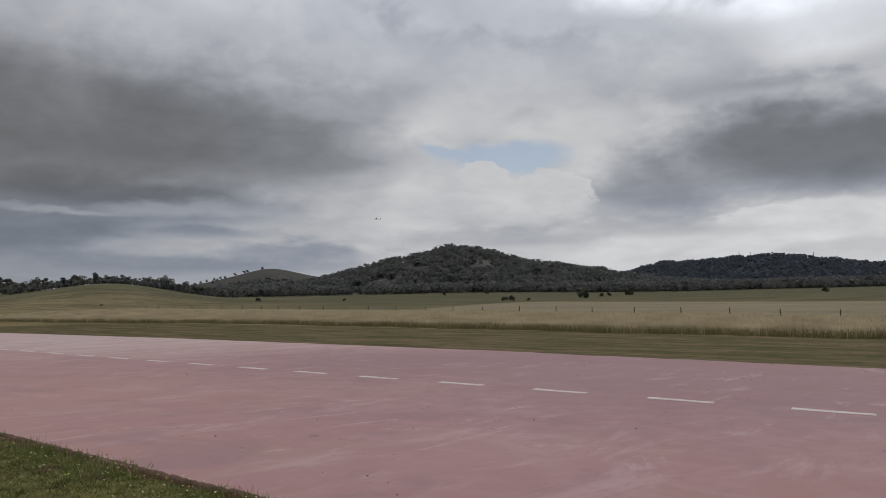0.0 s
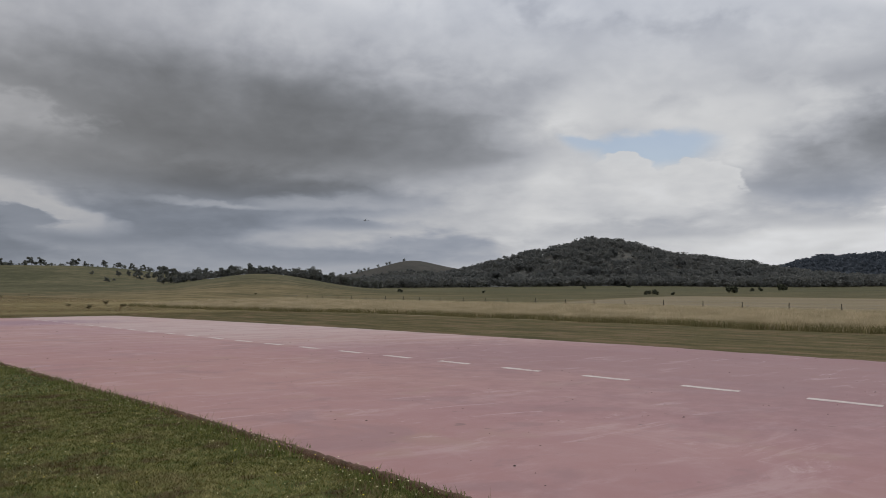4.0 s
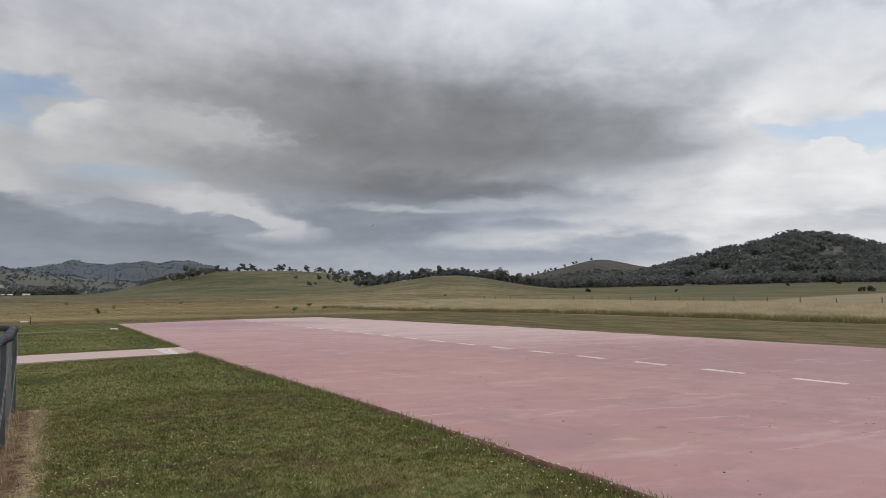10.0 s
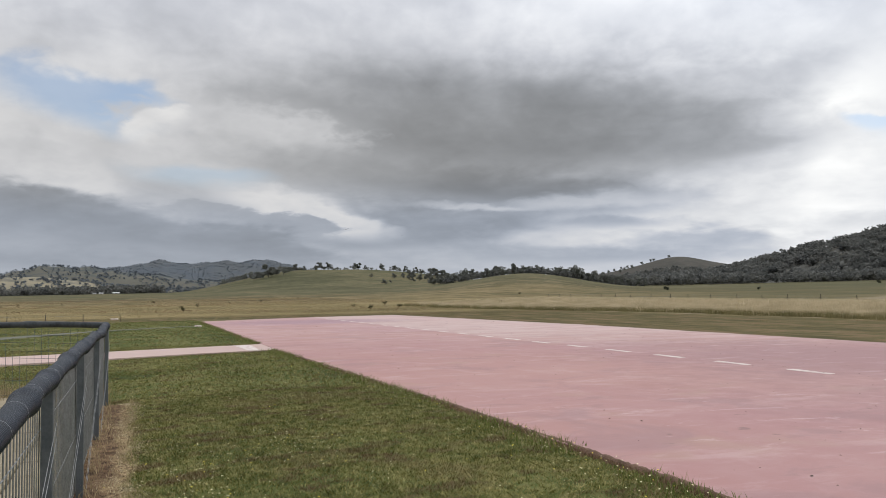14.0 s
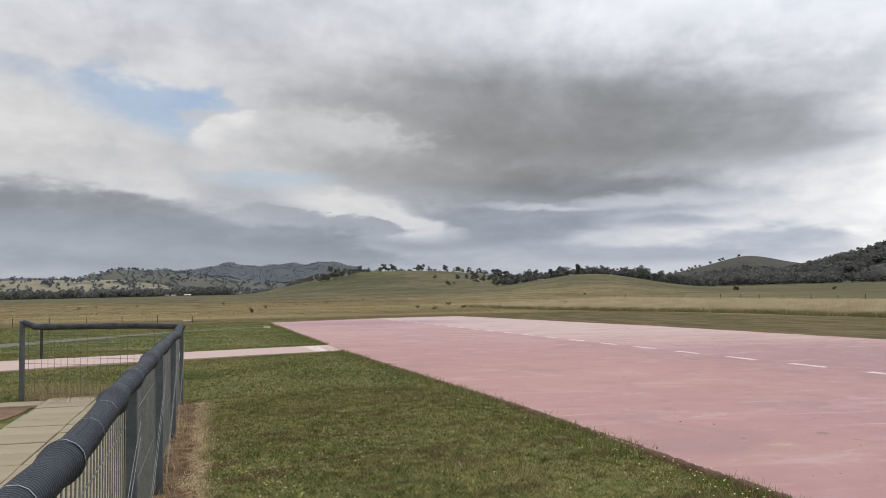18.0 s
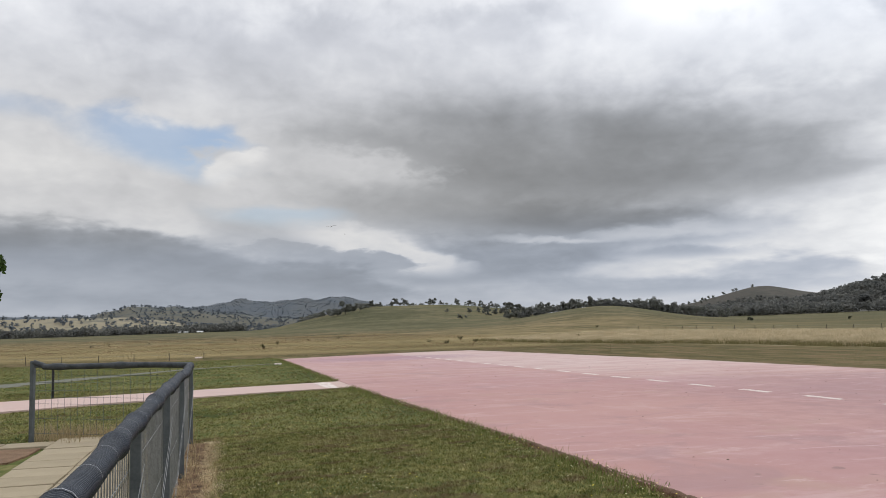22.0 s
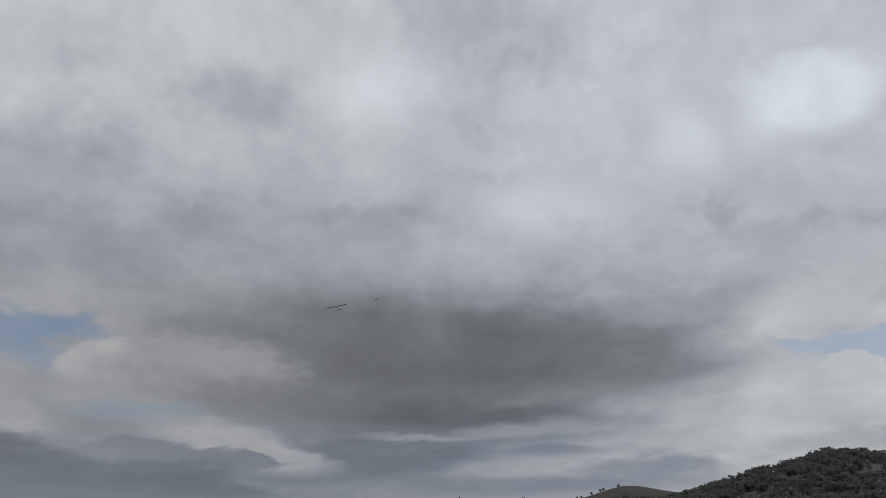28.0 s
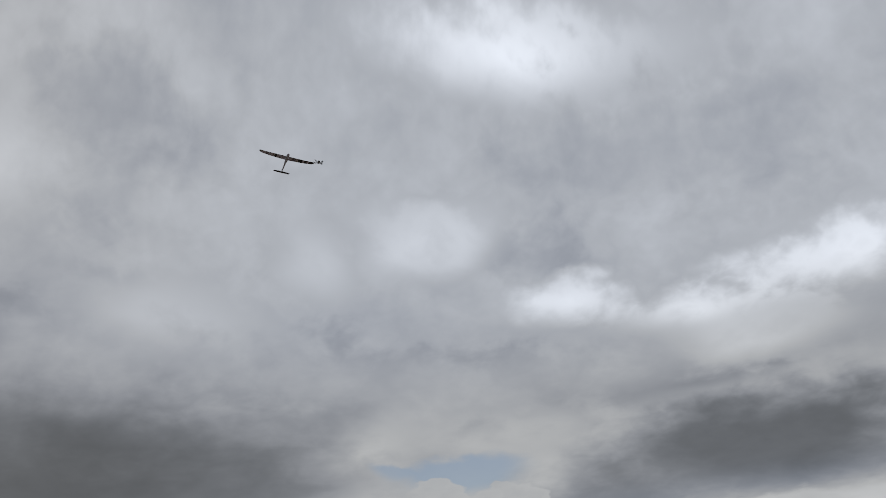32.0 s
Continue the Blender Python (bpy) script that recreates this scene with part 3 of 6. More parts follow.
def make_ground():
    """One sheet: lawn by the runway, a mown strip, tall dry grass and grazed paddocks."""
    m, n, b = material("grassland", 0.95, 0, 0.1)
    c = obj_coords(n)
    s = n.add("ShaderNodeSeparateXYZ", Vector=c)
    x, y = s.outputs[0], s.outputs[1]
    wob = n.math("SUBTRACT", n.noise(c, 0.35, 4), 0.5)
    r = n.vmath("LENGTH", c, out=1)
    # paddocks, in long bands across the view
    band = n.noise(n.mapping(c, rot=(0, 0, 0.35), scale=(0.55, 2.4, 1)), 0.012, 6, 0.62, 0.5)
    mid = n.noise(c, 0.05, 6, 0.65)
    grain = n.noise(c, 1.3, 5, 0.7)
    f = n.math("MULTIPLY_ADD", mid, 0.45, n.math("MULTIPLY", band, 0.75))
    straw = n.ramp(f, [(0.42, (0.135, 0.116, 0.050)), (0.56, (0.200, 0.162, 0.075)), (0.70, (0.275, 0.218, 0.108))])
    roll = n.math("MULTIPLY_ADD", n.noise(c, 0.06, 5, 0.65), 0.5, n.math("MULTIPLY", n.noise(n.mapping(c, loc=(50, 90, 0)), 0.011, 6, 0.6), 0.6))
    roll = n.math("MULTIPLY_ADD", n.math("SUBTRACT", n.noise(n.mapping(c, loc=(9, 4, 0)), 0.22, 6, 0.75), 0.5), 0.55, roll)
    green = n.ramp(roll, [(0.40, (0.058, 0.055, 0.026)), (0.55, (0.112, 0.095, 0.046)), (0.70, (0.225, 0.172, 0.092))])
    field = n.mix(n.smooth(r, 100, 240), straw, green)
    field = n.mix(n.math("MULTIPLY", n.smooth(grain, 0.35, 0.75), 0.35), field, (0.115, 0.105, 0.042))
    # grazed and ungrazed strips
    strip_mix = n.math("MULTIPLY_ADD", n.smooth(r, 130, 320), -0.72, 0.76)
    far_mix = n.math("MULTIPLY_ADD", n.smooth(r, 140, 320), -1.0, 1.0)
    strips = n.noise(n.mapping(c, rot=(0, 0, 0.22), scale=(0.26, 1.3, 1)), 0.034, 8, 0.72, 1.0)
    field = n.mix(n.math("MULTIPLY", n.smooth(strips, 0.47, 0.66), strip_mix), field, (0.310, 0.240, 0.120))
    field = n.mix(n.math("MULTIPLY", n.math("SUBTRACT", 1.0, n.smooth(strips, 0.34, 0.48)), strip_mix), field, (0.098, 0.084, 0.038))
    clumps = n.noise(n.mapping(c, loc=(8, 3, 0), scale=(0.35, 1.6, 1)), 0.30, 6, 0.74)
    field = n.mix(n.math("MULTIPLY", n.smooth(clumps, 0.53, 0.62), n.math("MULTIPLY", far_mix, 0.5)), field, (0.090, 0.078, 0.034))
    field = n.mix(n.math("MULTIPLY", n.math("SUBTRACT", 1.0, n.smooth(clumps, 0.37, 0.44)), n.math("MULTIPLY", far_mix, 0.4)), field, (0.360, 0.285, 0.140))
    tuft = n.noise(n.mapping(c, loc=(21, 6, 0), scale=(1.0, 0.20, 1)), 0.22, 8, 0.78)
    field = n.mix(n.math("MULTIPLY", n.smooth(tuft, 0.50, 0.60), n.math("MULTIPLY", n.math("MULTIPLY", n.smooth(r, 80, 160), n.math("MULTIPLY_ADD", n.smooth(r, 230, 420), -0.75, 1.0)), 0.6)), field, (0.290, 0.222, 0.128))
    field = n.mix(n.math("MULTIPLY", n.math("SUBTRACT", 1.0, n.smooth(tuft, 0.38, 0.47)), n.math("MULTIPLY", n.smooth(r, 80, 160), 0.6)), field, (0.066, 0.056, 0.030))
    field = n.mix(n.math("MULTIPLY", n.smooth(n.math("MULTIPLY_ADD", n.math("SUBTRACT", mid, 0.5), 260.0, r), 200, 420), 0.58), field, n.mix(n.smooth(roll, 0.42, 0.68), (0.066, 0.074, 0.038), (0.128, 0.124, 0.072)))
    beyond = n.math("SUBTRACT", n.math("MULTIPLY_ADD", wob, 8.0, x), n.math("MULTIPLY_ADD", n.smooth(n.math("DIVIDE", x, n.math("MAXIMUM", y, 1.0)), 0.9, 1.5), 105.0, 63.0))
    tallg = n.ramp(n.math("MULTIPLY_ADD", grain, 0.5, n.math("MULTIPLY", mid, 0.5)), [(0.35, (0.185, 0.152, 0.092)), (0.65, (0.300, 0.245, 0.158))])
    field = n.mix(n.math("MULTIPLY", n.smooth(x, 32.5, 34), n.math("MULTIPLY", n.math("SUBTRACT", 1.0, n.smooth(beyond, -2, 8)), n.math("SUBTRACT", 1.0, n.smooth(n.math("SUBTRACT", n.math("MULTIPLY_ADD", wob, 12.0, y), n.math("MINIMUM", n.math("MULTIPLY_ADD", x, 0.7, 70.0), 136.0)), -4, 8)))), field, tallg)
    # greener grazing behind the far fence
    field = n.mix(n.math("MULTIPLY", n.math("MULTIPLY", n.smooth(beyond, 0, 12), n.smooth(n.math("MULTIPLY_ADD", y, -0.9, x), -90, 10)), 0.62), field, n.mix(n.smooth(n.math("MULTIPLY_ADD", clumps, 0.6, n.math("MULTIPLY", mid, 0.5)), 0.40, 0.70), (0.056, 0.058, 0.027), (0.118, 0.106, 0.050)))
    # mown strip beyond the runway
    strip = n.ramp(n.math("MULTIPLY_ADD", n.noise(n.mapping(c, scale=(1, 0.22, 1)), 0.9, 6, 0.68), 0.7, n.math("MULTIPLY", grain, 0.3)),
                   [(0.38, (0.058, 0.056, 0.021)), (0.50, (0.118, 0.098, 0.042)), (0.62, (0.215, 0.142, 0.086))])
    xs = n.math("MULTIPLY_ADD", wob, 1.6, x)
    ys = n.math("MULTIPLY_ADD", wob, 1.6, y)
    col = n.mix(n.smooth(xs, 32.4, 33.4), strip, field)
    col = n.mix(n.smooth(ys, 60, 66), col, field)
    # lawn on the near side
    lf = n.math("MULTIPLY_ADD", n.noise(c, 0.5, 5), 0.55, n.math("MULTIPLY", n.noise(c, 7, 4), 0.45))
    lawn = n.ramp(lf, [(0.38, (0.034, 0.050, 0.012)), (0.50, (0.090, 0.108, 0.030)), (0.62, (0.185, 0.170, 0.070))])
    lawn = n.mix(n.math("MULTIPLY", n.smooth(n.noise(c, 1.1, 4), 0.58, 0.72), 0.55), lawn, (0.120, 0.090, 0.050))
    inside = n.math("MULTIPLY", n.math("SUBTRACT", 1.0, n.smooth(x, 10.0, 10.5)), n.math("SUBTRACT", 1.0, n.smooth(n.math("MULTIPLY_ADD", wob, 2.5, y), 52.5, 54.5)))
    col = n.mix(inside, col, lawn)
    # bare, scorched strip at the fence's foot
    foot = n.math("MULTIPLY", n.smooth(n.math("MULTIPLY_ADD", wob, 0.25, x), -0.62, -0.52), n.math("SUBTRACT", 1.0, n.smooth(n.math("MULTIPLY_ADD", n.math("SUBTRACT", n.noise(c, 3.0, 5, 0.7), 0.5), 0.55, x), -0.14, 0.04)))
    foot = n.math("MULTIPLY", foot, n.math("SUBTRACT", 1.0, n.smooth(y, 12.4, 12.9)))
    soil = n.ramp(n.math("MULTIPLY_ADD", n.noise(c, 9, 5), 0.6, n.math("MULTIPLY", n.noise(c, 1.5, 3), 0.4)),
                  [(0.36, (0.055, 0.034, 0.022)), (0.50, (0.150, 0.094, 0.055)), (0.66, (0.360, 0.260, 0.150))])
    mat_ = n.math("MULTIPLY", n.smooth(n.math("MULTIPLY_ADD", n.math("SUBTRACT", n.noise(c, 2.2, 5, 0.7), 0.5), 0.5, x), -0.30, -0.12), n.smooth(n.noise(n.mapping(c, loc=(3, 1, 0)), 22, 4, 0.7), 0.40, 0.58))
    soil = n.mix(n.math("MULTIPLY", mat_, 0.8), soil, (0.430, 0.330, 0.180))
    col = n.mix(foot, col, soil)
    n.put(b.inputs["Base Color"], col)
    bump(n, b, n.math("ADD", grain, n.noise(c, 9, 4)), 0.6, 0.05)
    return m


M_GROUND = make_ground()


def make_hillside(name, grass, wood, cover, scale):
    """Grassy hillside under scattered scrub; cover is the share of scrub."""
    m, n, b = material(name, 0.95, 0, 0.1)
    c = obj_coords(n)
    spots = n.noise(c, scale, 5, 0.7)
    broad = n.noise(c, scale * 0.12, 4)
    f = n.math("MULTIPLY_ADD", broad, 0.5, n.math("MULTIPLY", spots, 0.5))
    g = n.ramp(broad, [(0.35, tuple(0.75 * v for v in grass)), (0.65, grass)])
    n.put(b.inputs["Base Color"], n.mix(n.smooth(f, 0.62 - 0.3 * cover, 0.70 - 0.3 * cover), g, wood))
    bump(n, b, spots, 0.5, 4.0)
    return m


# floor lightened, so the gaps between trees look hazed too
M_HILL_WOOD = make_hillside("wooded_hill_floor", (0.150, 0.142, 0.122), (0.105, 0.106, 0.096), 0.6, 0.05)
M_HILL_BALD = make_hillside("bald_hill_pasture", (0.088, 0.082, 0.071), (0.068, 0.067, 0.058), 0.35, 0.04)
# the far ranges' blue cast is haze held in the base colour
M_HILL_HAZE = make_hillside("haze_tinted_far_range", (0.124, 0.137, 0.147), (0.092, 0.108, 0.126), 0.55, 0.012)
# ridge floor, tinted blue to stand for haze
M_HILL_RIDGE = make_hillside("hazed_ridge_floor", (0.052, 0.064, 0.078), (0.046, 0.057, 0.071), 0.8, 0.02)
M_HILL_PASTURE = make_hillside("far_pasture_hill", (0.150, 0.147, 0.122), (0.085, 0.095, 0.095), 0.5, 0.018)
M_HILL_STRAW = make_hillside("far_straw_paddock", (0.300, 0.268, 0.190), (0.145, 0.145, 0.118), 0.45, 0.02)

# ---------------------------------------------------------------- building helpers
rng = np.random.default_rng(7)


def mesh_from(name, verts, faces, mat, smooth=False):
    me = bpy.data.meshes.new(name)
    me.from_pydata([tuple(v) for v in verts], [], faces)
    me.materials.append(mat)
    if smooth:
        me.polygons.foreach_set("use_smooth", [True] * len(me.polygons))
    me.update()
    return me


def mesh_from_arrays(name, verts, faces, mat, smooth=False):
    """Fast path: verts (n, 3) and faces (m, k) as arrays."""
    me = bpy.data.meshes.new(name)
    m, k = faces.shape
    me.vertices.add(len(verts))
    me.vertices.foreach_set("co", np.ascontiguousarray(verts, dtype=np.float32).ravel())
    me.loops.add(m * k)
    me.loops.foreach_set("vertex_index", faces.astype(np.int32).ravel())
    me.polygons.add(m)
    me.polygons.foreach_set("loop_start", np.arange(0, m * k, k, dtype=np.int32))
    me.materials.append(mat)
    if smooth:
        me.polygons.foreach_set("use_smooth", np.ones(m, dtype=bool))
    me.update(calc_edges=True)
    me.validate()
    return me


def part(name, bm, mat, parent, label="", smooth=False):
    """Links a bmesh as one mesh object under a thing or under a part."""
    me = bpy.data.meshes.new(name)
    bm.to_mesh(me)
    bm.free()
    me.materials.append(mat)
    if smooth:
        me.polygons.foreach_set("use_smooth", [True] * len(me.polygons))
    ob = new(name, me)
    ob.parent = parent
    if label:
        ob["label"] = label
    return ob


def part_mesh(name, me, parent, label="", at=None):
    ob = new(name, me)
    ob.parent = parent
    if at is not None:
        ob.matrix_basis = at
    if label:
        ob["label"] = label
    return ob


def thing(name, label, category, at=(0, 0, 0), group="", kind="", rz=0):
    ob = new(name)
    ob.empty_display_size = 0.2
    ob.matrix_basis = pose(*at, 0, 0, rz)
    return tagged(ob, label, category, group, kind)


def box(bm, x0, x1, y0, y1, z0, z1, bevel=0.0, m=None):
    g = bmesh.ops.create_cube(bm, size=1)
    vs = g["verts"]
    for v in vs:
        v.co = Vector(((x0 + x1) / 2 + v.co.x * (x1 - x0), (y0 + y1) / 2 + v.co.y * (y1 - y0), (z0 + z1) / 2 + v.co.z * (z1 - z0)))
    if bevel:
        es = {e for v in vs for e in v.link_edges}
        r = bmesh.ops.bevel(bm, geom=list(es), offset=bevel, segments=2, affect="EDGES", profile=0.5)
        vs = list({v for f in r["faces"] for v in f.verts} | {v for v in vs if v.is_valid})
    if m is not None:
        bmesh.ops.transform(bm, matrix=m, verts=vs)
    return vs


def rod(bm, a, b, r0, r1=None, seg=8, cap=True):
    """A tapered rod from a to b."""
    r1 = r0 if r1 is None else r1
    a, b = Vector(a), Vector(b)
    d = b - a
    g = bmesh.ops.create_cone(bm, cap_ends=cap, segments=seg, radius1=r0, radius2=r1, depth=d.length)
    bmesh.ops.transform(bm, matrix=Matrix.Translation((a + b) / 2) @ d.to_track_quat("Z", "Y").to_matrix().to_4x4(), verts=g["verts"])
    return g["verts"]


def tube(bm, rings, seg=12, close=True):
    """A lofted tube through rings of (centre, radius_x, radius_z, side vector, up vector)."""
    loops = []
    for c, ra, rb, side, up in rings:
        c, side, up = Vector(c), Vector(side), Vector(up)
        loops.append([bm.verts.new(c + side * ra * math.cos(2 * math.pi * k / seg) + up * rb * math.sin(2 * math.pi * k / seg)) for k in range(seg)])
    for l0, l1 in zip(loops, loops[1:]):
        for k in range(seg):
            bm.faces.new((l0[k], l0[(k + 1) % seg], l1[(k + 1) % seg], l1[k]))
    if close:
        bm.faces.new(loops[0][::-1])
        bm.faces.new(loops[-1])


def bearing_xy(az, r):
    """Plan position at a bearing (degrees to the left of the runway's line) and range."""
    return -r * math.sin(radians(az)), r * math.cos(radians(az))


def bell(v, w):
    return np.exp(-(v / w) ** 2)


def step(v, lo, hi):
    t = np.clip((v - lo) / (hi - lo), 0, 1)
    return t * t * (3 - 2 * t)


# ---------------------------------------------------------------- the ground, one sheet to the horizon
EYE = 1.43


def ground_z(x, y):
    r = np.hypot(x, y) + 1e-9
    az = np.degrees(np.arctan2(-x, y))
    t = np.clip((r - 70) / 830, 0, 1)
    z = -0.035 + 7.7 * t ** 1.3
    z = z - 0.055 * (1 - step(x, -0.5, 1.2)) * (1 - step(r, 14, 22))
    z = z - 0.50 * bell(az + 84, 26) * step(r, 22, 60) * (1 - step(r, 150, 400))
    far = step(r, 90, 260)
    z = z + 9.3 * bell(az + 26.5, 5.2) * bell(r - 470, 190) * far
    z = z + 20.8 * step(-az, 1.5, 10.8) * (1 - step(-az, 14, 30)) * bell(r - 800, 230) * far
    z = z + 3.2 * bell(az + 92, 22) * bell(r - 650, 330) * far
    z = z - 3.2 * bell(az - 16, 16) * step(r, 250, 900)
    z = z + 1.8 * bell(az + 50, 9) * step(r, 300, 800)
    und = 0.25 * np.sin(x * 0.021 + 1.3) * np.sin(y * 0.017 + 0.4) + 0.5 * np.sin(x * 0.008 + 0.2 * np.sin(y * 0.01)) * np.sin(y * 0.0066)
    return z + und * step(r, 90, 260)


def build_ground():
    na = 560
    rs = np.concatenate([[0.001], np.linspace(1.0, 24, 40), np.geomspace(25, 4700, 120)])
    # finer where the view goes
    a = np.linspace(0, 1, na, endpoint=False)
    az = np.where(a < 0.7, -95 + a / 0.7 * 130, 35 + (a - 0.7) / 0.3 * 230)
    R_, A_ = np.meshgrid(rs, np.radians(az), indexing="ij")
    x, y = -R_ * np.sin(A_), R_ * np.cos(A_)
    v = np.stack([x, y, ground_z(x, y)], -1).reshape(-1, 3)
    i, j = np.meshgrid(np.arange(len(rs) - 1), np.arange(na), indexing="ij")
    k = (j + 1) % na
    f = np.stack([i * na + j, (i + 1) * na + j, (i + 1) * na + k, i * na + k], -1).reshape(-1, 4)
    me = mesh_from_arrays("ground", v, f[:, ::-1], M_GROUND, True)
    return tagged(new("ground", me), "grassland with mown lawn, dry tall grass and grazed paddocks", "ground", kind="structure")


ground = build_ground()


def gz(x, y):
    return float(ground_z(np.array([x], float), np.array([y], float))[0])


# ---------------------------------------------------------------- runway, paths
def slab(name, outline, top, thick, mat, label, category, parent=None):
    bm = bmesh.new()
    up = [bm.verts.new((x, y, top)) for x, y in outline]
    dn = [bm.verts.new((x, y, top - thick)) for x, y in outline]
    bm.faces.new(up)
    bm.faces.new(dn[::-1])
    for k in range(len(outline)):
        q = (k + 1) % len(outline)
        bm.faces.new((up[k], dn[k], dn[q], up[q]))
    bmesh.ops.recalc_face_normals(bm, faces=bm.faces)
    me = bpy.data.meshes.new(name)
    bm.to_mesh(me)
    bm.free()
    me.materials.append(mat)
    ob = new(name, me)
    if parent:
        ob.parent = parent
        return ob
    return tagged(ob, label, category, kind="structure")


def runway_left(y):
    return np.interp(y, [-40, 10, 21, 51], [3.74, 3.80, 3.50, 3.50])


def runway_right(y):
    return np.interp(y, [-40, 0, 6, 14, 30, 50, 56], [17.1, 17.4, 17.76, 18.34, 18.42, 17.4, 17.0])


def build_runway():
    """Concrete strip laid in rows across, with slightly uneven edges and a skew far end."""
    q = np.random.default_rng(1)
    xl = lambda y: float(runway_left(y))
    xr = lambda y: float(runway_right(y))
    cols = (0.0, 0.02, 0.33, 0.5, 0.74, 0.98, 1.0)
    ends = (50.3, 50.4, 52.75, 53.9, 55.0, 55.1, 55.0)
    rows = 180
    verts, n = [], len(cols)
    for k in range(rows + 1):
        t = k / rows
        jl, jr = q.normal(0, 0.022), q.normal(0, 0.045)
        for u, e in zip(cols, ends):
            y = -40 + (e + 40) * t
            a, b = xl(y) + jl, xr(y) + jr
            verts.append((a + (b - a) * u, y, 0.0))
    m = len(verts)
    verts += [(x, y, -0.16) for x, y, z in verts]
    f = [(i * n + j, i * n + j + 1, (i + 1) * n + j + 1, (i + 1) * n + j) for i in range(rows) for j in range(n - 1)]
    for i in range(rows):
        f.append((i * n, (i + 1) * n, m + (i + 1) * n, m + i * n))
        f.append(((i + 1) * n + n - 1, i * n + n - 1, m + i * n + n - 1, m + (i + 1) * n + n - 1))
    for j in range(n - 1):
        f.append((rows * n + j, rows * n + j + 1, m + rows * n + j + 1, m + rows * n + j)[::-1])
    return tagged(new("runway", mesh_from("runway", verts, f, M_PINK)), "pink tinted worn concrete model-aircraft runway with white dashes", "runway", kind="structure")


runway = build_runway()


def build_dashes():
    q = np.random.default_rng(11)
    for k in range(-6, 24):
        y0 = 2.47 + 2.003 * k
        if y0 + 1 > 53:
            break
        w = 0.080 * (1 + q.normal(0, 0.06))
        s = q.normal(0, 0.012)
        bm = bmesh.new()
        skew = 0.05
        lo = [(10.90 - w + s, y0), (10.90 + w + s, y0 + skew), (10.92 + w + s, y0 + 1.03), (10.90 - w + s, y0 + 0.99)]
        n = 8
        left = [(lo[0][0] + (lo[3][0] - lo[0][0]) * t / n + q.normal(0, 0.004), lo[0][1] + (lo[3][1] - lo[0][1]) * t / n) for t in range(n + 1)]
        right = [(lo[1][0] + (lo[2][0] - lo[1][0]) * t / n + q.normal(0, 0.004), lo[1][1] + (lo[2][1] - lo[1][1]) * t / n) for t in range(n + 1)]
        for z in (0.004,):
            a = [bm.verts.new((*p, z)) for p in left]
            b = [bm.verts.new((*p, z)) for p in right]
            for t in range(n):
                bm.faces.new((a[t], b[t], b[t + 1], a[t + 1]))
        r = bmesh.ops.extrude_face_region(bm, geom=list(bm.faces))
        bmesh.ops.translate(bm, vec=(0, 0, -0.003), verts=[v for v in r["geom"] if isinstance(v, bmesh.types.BMVert)])
        bmesh.ops.recalc_face_normals(bm, faces=bm.faces)
        part("white_dash", bm, M_PAINT, runway)


build_dashes()

pink_path = slab("pink_path", [(3.49, 22.15), (1.2, 21.6), (-0.6, 20.95), (-2.5, 20.35), (-4.6, 19.15), (-14, 15.5), (-14, 19.2), (-5.5, 22.35), (-1.6, 23.5), (1.5, 24.4), (3.49, 24.95)],
                 -0.004, 0.14, M_PINK_PALE, "narrow pink concrete path across the lawn to the runway", "path")
slab("white_patch", [(2.75, 22.1), (3.05, 21.9), (3.12, 24.55), (2.62, 24.5)], 0.002, 0.005, M_PAINT, "", "", pink_path)["label"] = "worn white paint patch"
slab("gravel_track", [(2.9, 43.2), (-1.5, 39.3), (-6.6, 29.9), (-16, 21), (-20, 25), (-7.7, 31.6), (-1.75, 40.0), (2.7, 43.5)],
     -0.022, 0.08, M_GRAVEL, "narrow grey gravel track on the mown lawn", "track")
slab("white_marker_slab", [(2.62, 42.0), (2.92, 41.8), (3.02, 42.6), (2.72, 42.8)], 0.02, 0.1, M_PAINT, "small white-painted marker slab in the lawn", "marker")
slab("pale_slab", [(-1.72, 60.0), (-1.25, 60.0), (-1.25, 61.4), (-1.72, 61.4)], 0.03, 0.12, M_PAINT, "small whitish slab lying in the paddock grass", "slab")
slab("bare_soil_bed", [(-2.62, 11.6), (-2.52, 12.2), (-2.50, 12.93), (-4.5, 12.94), (-7, 12.94), (-7, 10.4), (-4.2, 11.1), (-3.1, 11.3)], -0.066, 0.06, M_MULCH, "bare brown soil bed beside the footpath", "soil")


